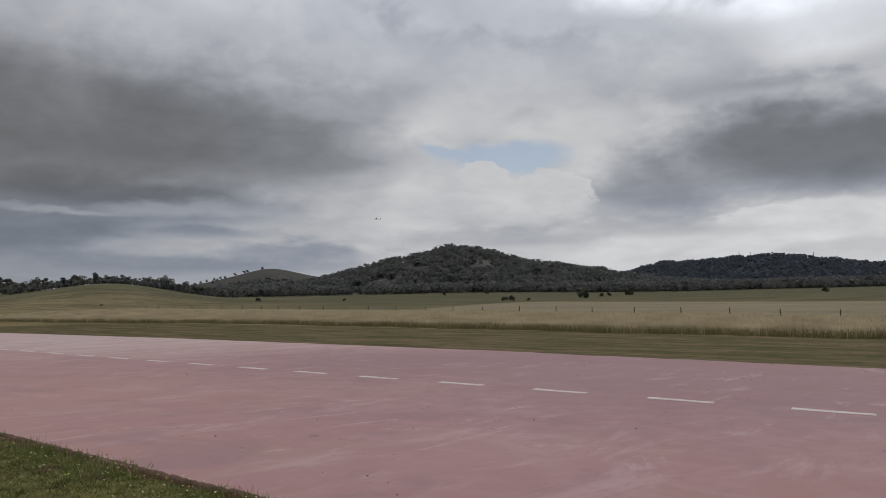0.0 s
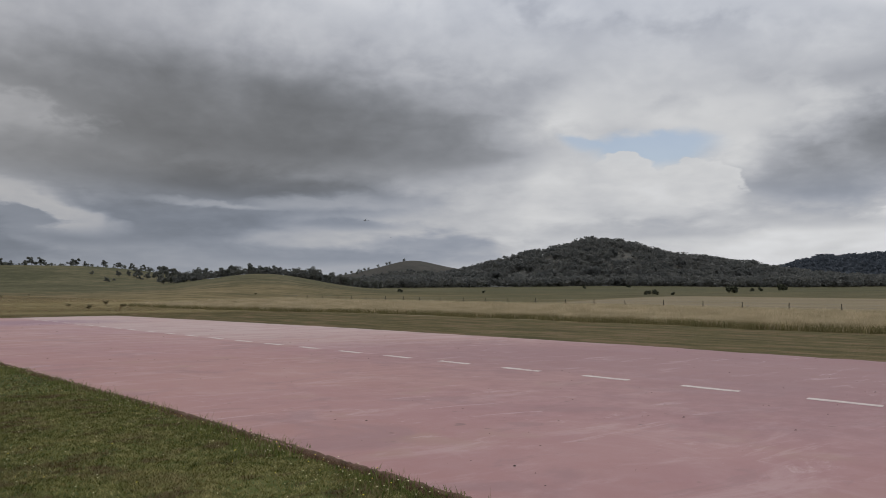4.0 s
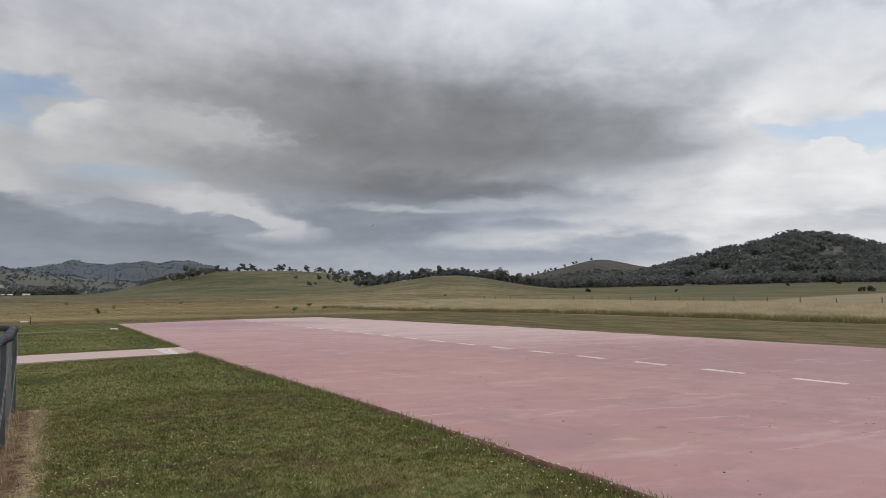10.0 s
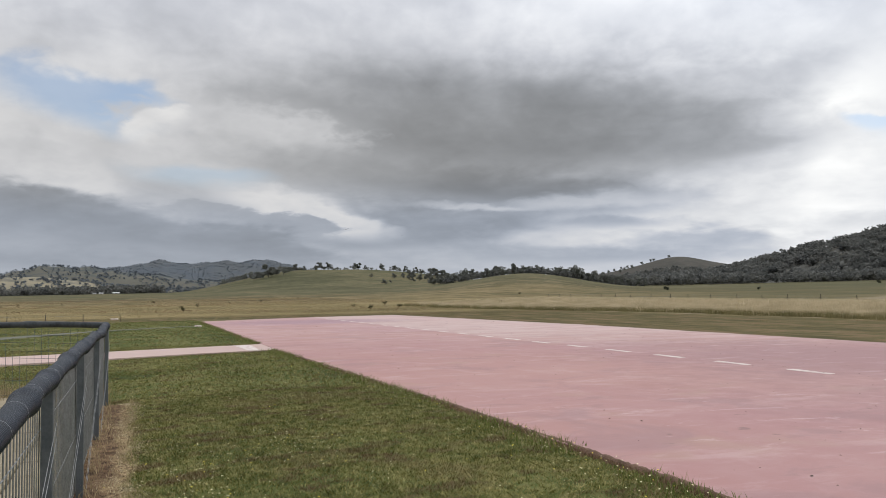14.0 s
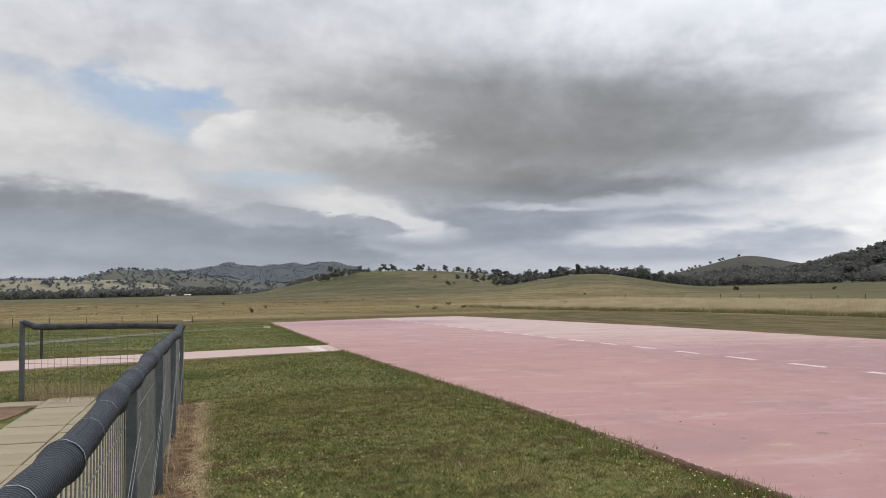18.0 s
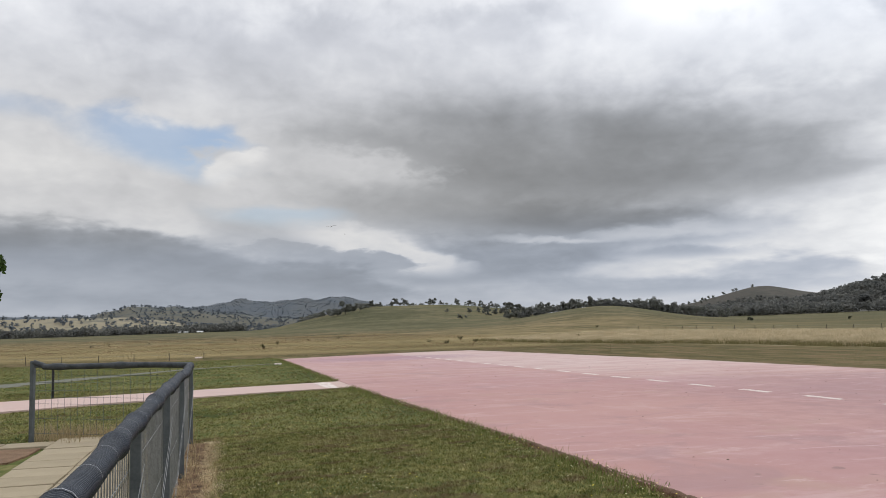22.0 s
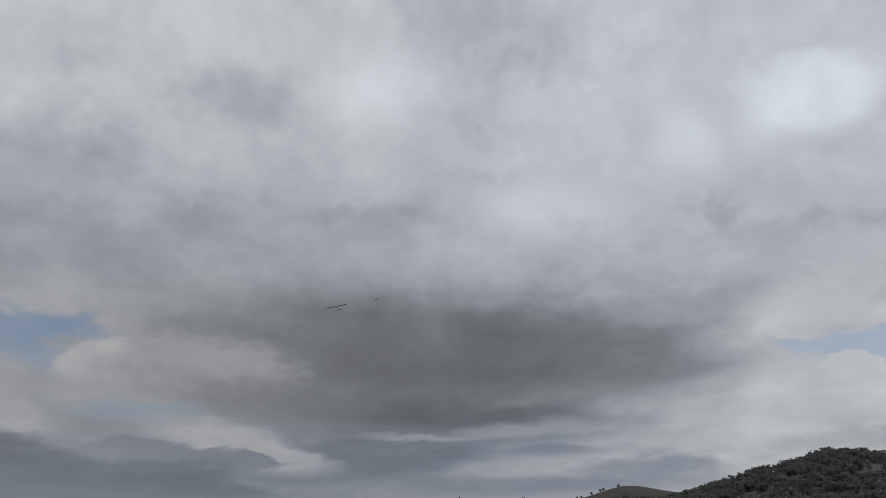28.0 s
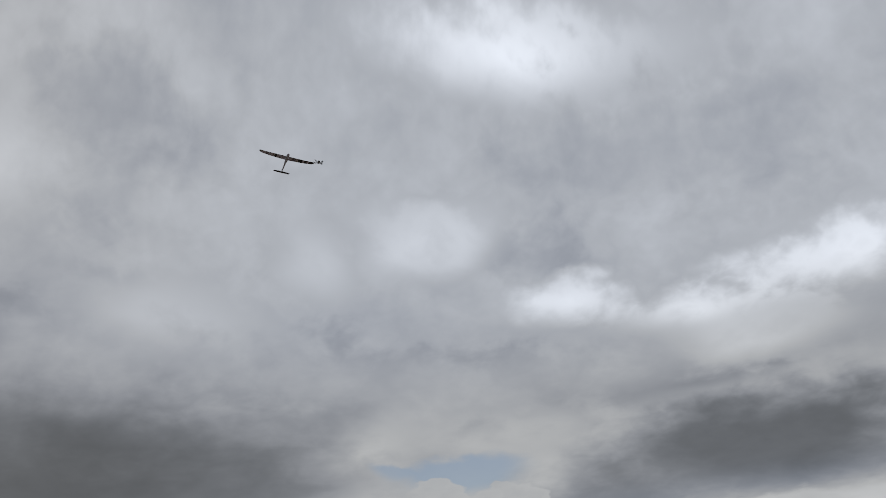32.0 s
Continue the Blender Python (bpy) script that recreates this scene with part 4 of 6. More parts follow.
def build_footpath():
    fp = tagged(new("footpath"), "sand coloured concrete paver footpath inside the fence", "footpath", kind="structure")
    q = np.random.default_rng(5)
    bm = bmesh.new()
    box(bm, -0.335, 0.335, -0.293, 0.293, -0.05, 0.0, 0.008)
    me = bpy.data.meshes.new("paver")
    bm.to_mesh(me)
    bm.free()
    me.materials.append(M_PAVER)
    for k in range(34):
        for c in range(2):
            x, y = -2.01 + 0.69 * c, 13.25 - 0.605 * k
            part_mesh("paver", me, fp, at=pose(x + q.normal(0, 0.004), y + q.normal(0, 0.004), -0.012 + q.normal(0, 0.003), q.normal(0, 0.25), q.normal(0, 0.25), q.normal(0, 0.4)))
    bm = bmesh.new()
    box(bm, -0.235, 0.235, -0.293, 0.293, -0.05, 0.0, 0.008)
    narrow = bpy.data.meshes.new("cut_paver")
    bm.to_mesh(narrow)
    bm.free()
    narrow.materials.append(M_PAVER)
    for k in range(34):
        part_mesh("paver", narrow, fp, at=pose(-0.735 + q.normal(0, 0.003), 13.25 - 0.605 * k + q.normal(0, 0.004), -0.012 + q.normal(0, 0.003), q.normal(0, 0.25), 0, q.normal(0, 0.3)))
    for k in range(8):
        part_mesh("paver", me, fp, at=pose(-2.74 - 0.69 * k, 13.24 + q.normal(0, 0.004), -0.040 + q.normal(0, 0.003), q.normal(0, 0.25), 0, q.normal(0, 0.4)))


# ---------------------------------------------------------------- wire fence with padded top rail
FX, FZ = -0.43, -0.09


def pipe_cover(a, b, r, q, name, parent, ties=True, mat=None):
    """Split corrugated drain pipe pushed over a rail, in overlapping lengths, with a slack bulge at each overlap."""
    a, b = Vector(a), Vector(b)
    d = (b - a).normalized()
    side = d.cross(Vector((0, 0, 1))).normalized()
    up = side.cross(d)
    L = (b - a).length
    bm = bmesh.new()
    pitch = 0.018
    n = int(L / pitch * 3)
    joints = np.cumsum(q.uniform(0.85, 1.35, 20))
    rings = []
    for k in range(n + 1):
        s = k * L / n
        rr = r * (1.0 + (-0.045 if k % 3 == 0 else 0.03))
        over = min(abs(s - j) for j in joints)
        rr *= 1 + 0.27 * math.exp(-(over / 0.11) ** 2) + 0.03 * math.sin(s * 9.0)
        c = a + d * s + up * (0.008 * math.sin(s * 2.3) + 0.010 * math.sin(s * 0.9 + 1)) + side * 0.008 * math.sin(s * 1.7 + 2)
        rings.append((c, rr, rr * 0.98, side, up))
    tube(bm, rings, 20)
    bmesh.ops.recalc_face_normals(bm, faces=bm.faces)
    cover = part(name, bm, mat or M_PIPE, parent, "grey weathered pipe sleeve over the rail" if mat else "black corrugated drain pipe sleeve over the rail", True)
    s = 0.2
    while s < L and ties:
        bm = bmesh.new()
        c = a + d * s + up * (0.008 * math.sin(s * 2.3) + 0.010 * math.sin(s * 0.9 + 1)) + side * 0.008 * math.sin(s * 1.7 + 2)
        over = min(abs(s - j) for j in joints)
        rr = r * (1.07 + 0.28 * math.exp(-(over / 0.11) ** 2))
        lean = d * (rr * 0.35 * math.sin(s * 7.0))
        tube(bm, [(c - d * 0.003, rr, rr, side + lean, up), (c + d * 0.003, rr, rr, side + lean, up)], 14, False)
        part("cable_tie", bm, M_TIE, cover)
        s += q.uniform(0.28, 0.6)


def post(x, y, z0, z1, parent, half=0.027, label=""):
    bm = bmesh.new()
    box(bm, x - half, x + half, y - half, y + half, z0 - 0.25, z1, 0.006)
    return part("post", bm, M_GALV, parent, label)


def wire_panel(p, q, z0, z1, parent, step_m, levels, r=0.0032, mat=None):
    """Welded wire between two posts: upright wires and a few level ones."""
    p, q = Vector(p), Vector(q)
    d = q - p
    L = d.length
    d.normalize()
    bm = bmesh.new()
    n = int(L / step_m)
    for k in range(n + 1):
        c = p + d * (k * L / n)
        rod(bm, (c.x, c.y, p.z + z0), (c.x, c.y, p.z + z1), r, seg=4, cap=False)
    for z in levels:
        rod(bm, (p.x, p.y, p.z + z), (q.x, q.y, q.z + z), r, seg=4, cap=False)
    part("wire_mesh", bm, mat or M_WIRE, parent)


def build_fence():
    q = np.random.default_rng(21)
    fence = thing("wire_fence", "galvanised wire mesh fence with black corrugated pipe over its top rail", "fence")
    ys = [-8.0, -5.5, -3.0, -0.55, 1.95, 4.40, 6.88, 9.58, 12.55]
    top = 1.03
    for y in ys:
        post(FX, y, FZ, top - 0.02, fence)
    for a, b in zip(ys, ys[1:]):
        wire_panel((FX - 0.036, a, FZ), (FX - 0.036, b, FZ), 0.03, top - FZ - 0.05, fence, 0.085, [0.04, 0.46, 0.88])
        bm = bmesh.new()
        rod(bm, (FX + 0.045, a + 0.05, FZ + 0.12), (FX + 0.045, b - 0.05, FZ + 0.92), 0.0016, seg=5)
        part("brace_wire", bm, M_WIRE, fence)
        bm = bmesh.new()
        rod(bm, (FX + 0.045, a + 0.05, FZ + 0.04), (FX + 0.045, b - 0.05, FZ + 0.84), 0.0016, seg=5)
        part("brace_wire", bm, M_WIRE, fence)
    bm = bmesh.new()
    rod(bm, (FX, ys[0], top), (FX, ys[-1], top), 0.024, seg=10)
    part("top_rail", bm, M_GALV, fence)
    pipe_cover((FX, ys[0], top), (FX, ys[-1] + 0.02, top + 0.005), 0.0455, q, "rail_sleeve", fence)
    # the short return with its end post
    end, corner = (-2.76, 13.62), (FX, 12.55)
    bm = bmesh.new()
    box(bm, -0.03, 0.03, -0.03, 0.03, -0.25, 1.16, 0.006, pose(*end, 0, 0, 0, -24))
    part("post", bm, M_GALV, fence, "taller end post")
    bm = bmesh.new()
    rod(bm, (*corner, top), (*end, 1.08), 0.022, seg=10)
    part("top_rail", bm, M_GALV, fence)
    bend = (corner[0] + 0.93 * (end[0] - corner[0]), corner[1] + 0.93 * (end[1] - corner[1]))
    pipe_cover((*corner, top + 0.005), (*bend, 1.075), 0.043, q, "rail_sleeve", fence, False, M_PIPE_GREY)
    pipe_cover((*bend, 1.075), (end[0] + 0.01, end[1], 1.12), 0.043, q, "rail_sleeve", fence, False, M_PIPE_GREY)
    wire_panel((*end, 0.0), (*corner, -0.06), 0.05, 1.06, fence, 0.105, [0.08, 0.3, 0.52, 0.62, 0.72, 0.84, 0.95], 0.0023, M_GALV)


build_fence()


def build_path_marker():
    t = thing("marker_post", "thin black steel marker post beside the pink path", "post", (-4.22, 23.3, gz(-4.2, 23.3)))
    bm = bmesh.new()
    box(bm, -0.03, 0.03, -0.02, 0.02, -0.1, 0.9, 0.004)
    part("shaft", bm, M_BLACK_STEEL, t)
    bm = bmesh.new()
    box(bm, -0.036, 0.036, -0.026, 0.026, 0.885, 0.915, 0.004)
    part("cap", bm, M_BLACK_STEEL, t)


build_path_marker()


# ---------------------------------------------------------------- paddock fences
def paddock_fence(name, label, pts, wires, h, lean, half):
    f = thing(name, label, "fence")
    q = np.random.default_rng(len(pts))
    bm = bmesh.new()
    tube_r = half
    rod(bm, (0, 0, -0.3), (0, 0, h), tube_r, tube_r * 0.85, 7)
    me = bpy.data.meshes.new("post")
    bm.to_mesh(me)
    bm.free()
    me.materials.append(M_TIMBER)
    for k, (x, y) in enumerate(pts):
        part_mesh("post", me, f, at=pose(x, y, gz(x, y) + q.normal(0, 0.04), q.normal(0, 1.5), q.normal(0, 1.5) + lean.get(k, 0), 0))
    for w in wires:
        bm = bmesh.new()
        for (x0, y0), (x1, y1) in zip(pts, pts[1:]):
            rod(bm, (x0, y0, gz(x0, y0) + w), (x1, y1, gz(x1, y1) + w), 0.004, seg=3, cap=False)
        part("wire", bm, M_WIRE, f)


far_posts = [(60.0 + 0.25 * math.sin(k * 1.7), 8.4 + 3.88 * k) for k in range(-3, 28)]
paddock_fence("paddock_fence", "old timber post and wire fence in tall dry grass", far_posts, (0.45, 0.70, 0.92), 0.99, {6: -14}, 0.040)
near_pickets = [(-1.0 - 2.15 * k, 54.6 + 0.35 * k + 0.2 * math.sin(k)) for k in range(0, 9)]
paddock_fence("picket_fence", "low weathered posts along the lawn's end", near_pickets, (0.4,), 0.52, {}, 0.022)

# ---------------------------------------------------------------- hills
def hill_patch(name, label, az0, az1, r0, r1, r2, crest, mat, na=120, rough=0.06, seed=3):
    """A hill as a sheet over a range of bearings: it rises from r0 to its crest at r1 and falls to r2."""
    az = np.linspace(az0, az1, na)
    ts = np.linspace(0, 1, 26)
    q = np.random.default_rng(seed)
    c = np.array([crest(a) for a in az])
    verts = []
    ph = q.uniform(0, 6.3, 8)
    for t in ts:
        r = r0 + (r1 - r0) * t * 2 if t <= 0.5 else r1 + (r2 - r1) * (t - 0.5) * 2
        up = math.sin(min(t, 1 - t) * math.pi) ** 1.25
        for a, e in zip(az, c):
            x, y = bearing_xy(a, r)
            wob = sum(math.sin(a * f + p + t * 7 * g) for f, p, g in zip((0.9, 1.7, 2.9, 4.3), ph, (1, -1.4, 2.1, -0.7))) / 4
            top = EYE + r1 * math.tan(radians(e))
            base = gz(x, y) - 6
            edge = min(1, (a - az0) / 2.5, (az1 - a) / 2.5)
            edge = max(0.0, edge)
            verts.append((x, y, base + (top - base) * up * (1 + rough * wob * math.sin(t * math.pi) * (0 if abs(t - 0.5) < 0.01 else 1)) * (edge * edge * (3 - 2 * edge))))
    f = [(i * na + j, i * na + j + 1, (i + 1) * na + j + 1, (i + 1) * na + j) for i in range(len(ts) - 1) for j in range(na - 1)]
    me = mesh_from(name, verts, [q_[::-1] for q_ in f], mat, True)
    ob = tagged(new(name, me), label, "hill", kind="structure")

    def height(a, r):
        t = (r - r0) / (r1 - r0) * 0.5 if r <= r1 else 0.5 + (r - r1) / (r2 - r1) * 0.5
        i, j = t * (len(ts) - 1), (a - az0) / (az1 - az0) * (na - 1)
        i, j = min(max(i, 0), len(ts) - 1.001), min(max(j, 0), na - 1.001)
        i0, j0 = int(i), int(j)
        u, v = i - i0, j - j0
        z = lambda m, n_: verts[m * na + n_][2]
        return (z(i0, j0) * (1 - u) + z(i0 + 1, j0) * u) * (1 - v) + (z(i0, j0 + 1) * (1 - u) + z(i0 + 1, j0 + 1) * u) * v

    return height


def g1(a, c, w):
    return math.exp(-((a - c) / w) ** 2)


def crest_main(a):
    return 1.18 * g1(a, -50, 22) + 2.12 * g1(a, -49.9, 5.2) + 0.66 * g1(a, -58.2, 4.4) + 0.55 * g1(a, -43.4, 3.6)


def crest_right(a):
    return 2.0 * g1(a, -72, 14) + 0.55 * g1(a, -69.2, 5) + 0.55 * g1(a, -63.2, 2.6)


def profile(*points):
    """A skyline through (bearing, elevation) points, rounded off."""
    xs, es = zip(*sorted(points))

    def crest(a):
        return float(np.mean([np.interp(a + d, xs, es) for d in (-0.7, -0.35, 0, 0.35, 0.7)]))

    return crest


crest_bald = profile((-50, 0.8), (-44, 1.3), (-39.8, 1.76), (-38.4, 2.08), (-37.4, 2.31), (-36.75, 2.37), (-35.75, 2.2), (-35.1, 2.0), (-33.9, 1.70), (-32.7, 1.42), (-31, 1.1), (-26, 0.6))
crest_range = profile((-22, 0.9), (-13, 1.4), (-10.2, 2.0), (-9.2, 2.36), (-7.6, 2.46), (-5.6, 2.44), (-3.0, 2.14), (-1.8, 2.50), (0, 2.2), (1.7, 2.0), (4, 1.9), (8, 1.3), (14, 0.6))
crest_pasture = profile((-14, 0.5), (-3, 1.2), (1.0, 1.8), (2.6, 1.95), (3.6, 2.08), (4.3, 1.92), (5.3, 2.20), (6.6, 1.86), (8.4, 1.5), (12, 1.1), (22, 0.6))
crest_straw = profile((-6, 0.4), (-3, 0.55), (1, 0.72), (3.2, 1.08), (5.6, 1.40), (7, 1.42), (14, 1.38), (22, 1.3), (46, 0.8))


def crest_horizon(a):
    return 1.42 + 0.24 * g1(a, 14.2, 3) + 0.12 * g1(a, 20, 3) + 0.06 * math.sin(a * 0.8)


h_main = hill_patch("wooded_hill", "broad hill covered in dark eucalypt forest", -86, -24, 820, 1150, 1600, crest_main, M_HILL_WOOD, 200)
h_bald = hill_patch("bald_hill", "rounded grassy hill with a few lone trees", -50, -26, 1250, 1600, 2000, crest_bald, M_HILL_BALD, 110, 0.0)
h_right = hill_patch("distant_ridge", "long forested ridge with thin masts, coloured blue-grey for haze", -112, -54, 1900, 2600, 3300, crest_right, M_HILL_RIDGE, 160)
h_range = hill_patch("distant_range", "range with wooded slopes, coloured blue-grey for haze", -22, 14, 2300, 3000, 3600, crest_range, M_HILL_HAZE, 150)
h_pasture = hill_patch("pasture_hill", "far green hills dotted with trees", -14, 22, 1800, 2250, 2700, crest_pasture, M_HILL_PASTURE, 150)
h_straw = hill_patch("straw_hill", "far straw coloured paddock slope", -6, 46, 1250, 1650, 2000, crest_straw, M_HILL_STRAW, 120, 0.02)
hill_patch("horizon_range", "low range on the horizon, coloured blue for haze", 2, 70, 3400, 3900, 4300, crest_horizon, M_HILL_HAZE, 120)


# ---------------------------------------------------------------- foliage
def leaf_quads(q, centres, size, spread_up=0.0):
    """Four-sided leaf clumps of uneven shape round the given centres."""
    n = len(centres)
    d = q.normal(size=(n, 3))
    d[:, 2] += spread_up
    d /= np.linalg.norm(d, axis=1)[:, None]
    h = q.normal(size=(n, 3))
    u = np.cross(d, h)
    u /= np.linalg.norm(u, axis=1)[:, None]
    w = np.cross(d, u)
    s = size * q.uniform(0.6, 1.35, (n, 1))
    pts = np.stack([centres + (u * a * q.uniform(0.6, 1.25, (n, 1)) + w * b * q.uniform(0.6, 1.25, (n, 1)) + d * q.uniform(-0.3, 0.3, (n, 1))) * s
                    for a, b in ((-0.7, -0.5), (0.7, -0.6), (0.6, 0.6), (-0.6, 0.65))], 1)
    return pts.reshape(-1, 3), np.arange(4 * n).reshape(n, 4)


def crown_centres(q, n, lobes):
    """Points in the shells of several lobes (x, y, z, radius, height)."""
    lob = np.array(lobes)
    w = lob[:, 3] ** 2
    pick = q.choice(len(lob), n, p=w / w.sum())
    d = q.normal(size=(n, 3))
    d /= np.linalg.norm(d, axis=1)[:, None]
    rad = q.uniform(0.35, 1.0, (n, 1)) ** 0.5
    L = lob[pick]
    return L[:, :3] + d * rad * np.stack([L[:, 3], L[:, 3], L[:, 4]], 1)


def gum_lobes(q, h, low=0.30, wide=1.0):
    """Lobes of an open, flat-topped eucalypt crown for a tree of height h."""
    out = []
    k = int(q.integers(8, 12))
    for i in range(k):
        a = q.uniform(0, 6.28)
        d = h * q.uniform(0.05, 0.34) * wide
        z = h * q.uniform(low, 0.86) - d * 0.10
        r = h * q.uniform(0.12, 0.22)
        out.append((d * math.cos(a), d * math.sin(a), z, r, r * q.uniform(0.6, 0.85)))
    return out


def gum_tree_meshes(seed, h, leaves, leaf, mat, thin=1.0, lobes=None):
    """Trunk and crown meshes of one tree."""
    q = np.random.default_rng(seed)
    lobes = lobes or gum_lobes(q, h)
    bm = bmesh.new()
    r = 0.028 * h * thin
    bend = Vector((q.normal(0, 0.04) * h, q.normal(0, 0.04) * h, h * 0.32))
    rod(bm, (0, 0, -0.4), bend, r, r * 0.72, 7)
    for x, y, z, rr, rh in lobes:
        m = Vector((x * 0.45 + bend.x * 0.5, y * 0.45 + bend.y * 0.5, z * 0.72))
        rod(bm, bend, m, r * 0.55, r * 0.32, 5)
        rod(bm, m, (x, y, z), r * 0.32, r * 0.10, 5)
        a = q.uniform(0, 6.28)
        rod(bm, m, (x + rr * 0.7 * math.cos(a), y + rr * 0.7 * math.sin(a), z + rh * 0.3), r * 0.2, r * 0.06, 4)
    trunk = bpy.data.meshes.new("trunk")
    bm.to_mesh(trunk)
    bm.free()
    trunk.materials.append(M_BARK)
    v, f = leaf_quads(q, crown_centres(q, leaves, lobes), leaf, 0.4)
    crown = mesh_from_arrays("crown", v, f, mat)
    return trunk, crown


def plant_tree(trunk, crown, at, label, group, category="tree", name="tree", rz=0.0, size=1.0):
    t = thing(name, label, category, at, group, rz=rz)
    t.matrix_basis = t.matrix_basis @ Matrix.Scale(size, 4)
    part_mesh("trunk", trunk, t)
    part_mesh("crown", crown, t)
    return t


def forest(name, label, spots, mat, leaves, seed, hmin, hmax, trunks=True, squash=1.0):
    """Far woodland, too many trees to count: crowns of loose clumps on thin trunks, as one sheet."""
    q = np.random.default_rng(seed)
    temps = []
    for k in range(8):
        lobes = gum_lobes(q, 1.0)
        lobes += [(x * 0.6, y * 0.6, z * 0.7, r * 1.1, rh * 1.2) for x, y, z, r, rh in lobes[:3]]
        v, f = leaf_quads(q, crown_centres(q, leaves, lobes), 0.118 * (60 / leaves) ** 0.5, 0.35)
        temps.append(v)
    V = []
    for k, (x, y, z) in enumerate(spots):
        h = q.uniform(hmin, hmax)
        a = q.uniform(0, 6.28)
        t = temps[k % 8]
        c, s = math.cos(a), math.sin(a)
        wide = q.uniform(1.0, 1.5)
        V.append(np.stack([(t[:, 0] * c - t[:, 1] * s) * h * wide + x, (t[:, 0] * s + t[:, 1] * c) * h * wide + y, t[:, 2] * h * squash + z], 1))
    v = np.concatenate(V)
    me = mesh_from_arrays(name, v, np.arange(len(v)).reshape(-1, 4), mat)
    tagged(new(name, me), label, "forest", kind="stuff")
    if trunks:
        T = []
        for x, y, z in spots:
            w = q.uniform(0.12, 0.3)
            h = q.uniform(0.45, 0.7) * (hmin + hmax) / 2
            dx, dy = q.normal(0, 0.6, 2)
            for ex, ey in ((w, 0), (0, w)):
                T.append([(x - ex, y - ey, z - 1), (x + ex, y + ey, z - 1), (x + dx + ex * 0.5, y + dy + ey * 0.5, z + h), (x + dx - ex * 0.5, y + dy - ey * 0.5, z + h)])
        T = np.array(T).reshape(-1, 3)
        tagged(new(name + "_trunks", mesh_from_arrays("trunks", T, np.arange(len(T)).reshape(-1, 4), M_BARK)), "pale grey eucalypt trunks of the far woodland", "tree trunks", kind="stuff")


def spots_on(height, az0, az1, r0, r1, n, seed, keep=None):
    q = np.random.default_rng(seed)
    out = []
    while len(out) < n:
        a, r = q.uniform(az0, az1), q.uniform(r0, r1)
        if keep and not keep(a, r, q):
            continue
        x, y = bearing_xy(a, r)
        out.append((x, y, height(a, r)))
    return out


def above(height):
    return lambda a, r: max(height(a, r), gz(*bearing_xy(a, r)))


def hill_gaps(a, r, q):
    """Open rock and grass patches on the wooded hill, above all on its left shoulder."""
    v = noise.noise(Vector((a * 0.55, r * 0.016, 2.0))) + 0.5 * noise.noise(Vector((a * 1.7, r * 0.04, 7.0)))
    return v < (0.32 if a < -48 else 0.16) + 0.2 * q.random()


forest("hill_forest", "dark grey-green eucalypt forest on the hill", spots_on(above(h_main), -84, -30.5, 800, 1170, 6000, 31, hill_gaps), M_FOREST, 52, 32, 6, 12)
forest("hill_foot_forest", "eucalypt woodland along the foot of the hill", spots_on(above(h_main), -84, -32, 730, 860, 620, 33), M_FOREST, 70, 34, 5, 11)
forest("bald_hill_scrub", "scrub on the flank of the bald hill", spots_on(above(h_bald), -41, -31, 1260, 1405, 560, 35), M_FOREST, 44, 36, 5.5, 9, False)
forest("ridge_forest", "distant forest on the long ridge, coloured blue-grey for haze", spots_on(above(h_right), -100, -57, 1950, 2640, 5200, 37), M_FOREST_RIDGE, 26, 38, 9, 15, False)
forest("range_forest", "distant trees on the range, coloured blue-grey for haze", spots_on(above(h_range), -14, 8, 2350, 3020, 2800, 39, lambda a, r, q: noise.noise(Vector((a * 0.9, r * 0.008, 3))) < 0.15 + 0.2 * q.random()), M_FOREST_FAR, 14, 40, 2.5, 4.6, False)
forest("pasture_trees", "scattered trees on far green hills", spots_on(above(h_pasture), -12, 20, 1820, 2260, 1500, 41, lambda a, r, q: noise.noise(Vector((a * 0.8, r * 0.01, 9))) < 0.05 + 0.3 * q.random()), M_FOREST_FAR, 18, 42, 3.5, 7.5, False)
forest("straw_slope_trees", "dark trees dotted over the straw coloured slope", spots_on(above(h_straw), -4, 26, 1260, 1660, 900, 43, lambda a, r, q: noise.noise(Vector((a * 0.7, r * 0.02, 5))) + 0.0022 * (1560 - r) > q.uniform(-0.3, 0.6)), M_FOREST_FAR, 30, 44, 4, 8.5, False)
forest("valley_belt", "dark belt of trees along the valley", spots_on(lambda a, r: gz(*bearing_xy(a, r)) - 1, -1.5, 22, 1010, 1230, 900, 45), M_FOREST, 60, 46, 6, 14)


# ---------------------------------------------------------------- ridge trees, each its own
BIG_HEIGHTS = (6.4, 8.6, 7.2, 6.0, 7.8, 5.2)
FLANK_TREES = [(-5.5, 760, 5), (-6.0, 740, 6.0), (-6.4, 745, 5), (-6.9, 694, 7.5), (-7.3, 700, 6), (-7.65, 654, 8.5), (-7.95, 650, 7.5), (-8.5, 656, 13), (-8.75, 690, 8),
               (-9.0, 666, 8.5), (-9.5, 652, 10), (-9.85, 690, 7)]
CREST_TREES = [(-10.4, 724, 8), (-10.9, 718, 5.5), (-11.7, 714, 6), (-12.1, 770, 9.5), (-12.65, 770, 8.5), (-14.4, 780, 7.5), (-14.7, 785, 8), (-15.2, 790, 5.5), (-16.3, 790, 8),
               (-17.15, 790, 7), (-17.55, 780, 5), (-18.0, 770, 7), (-18.75, 740, 7), (-19.15, 720, 6), (-20.0, 640, 10.5), (-20.5, 640, 9)]
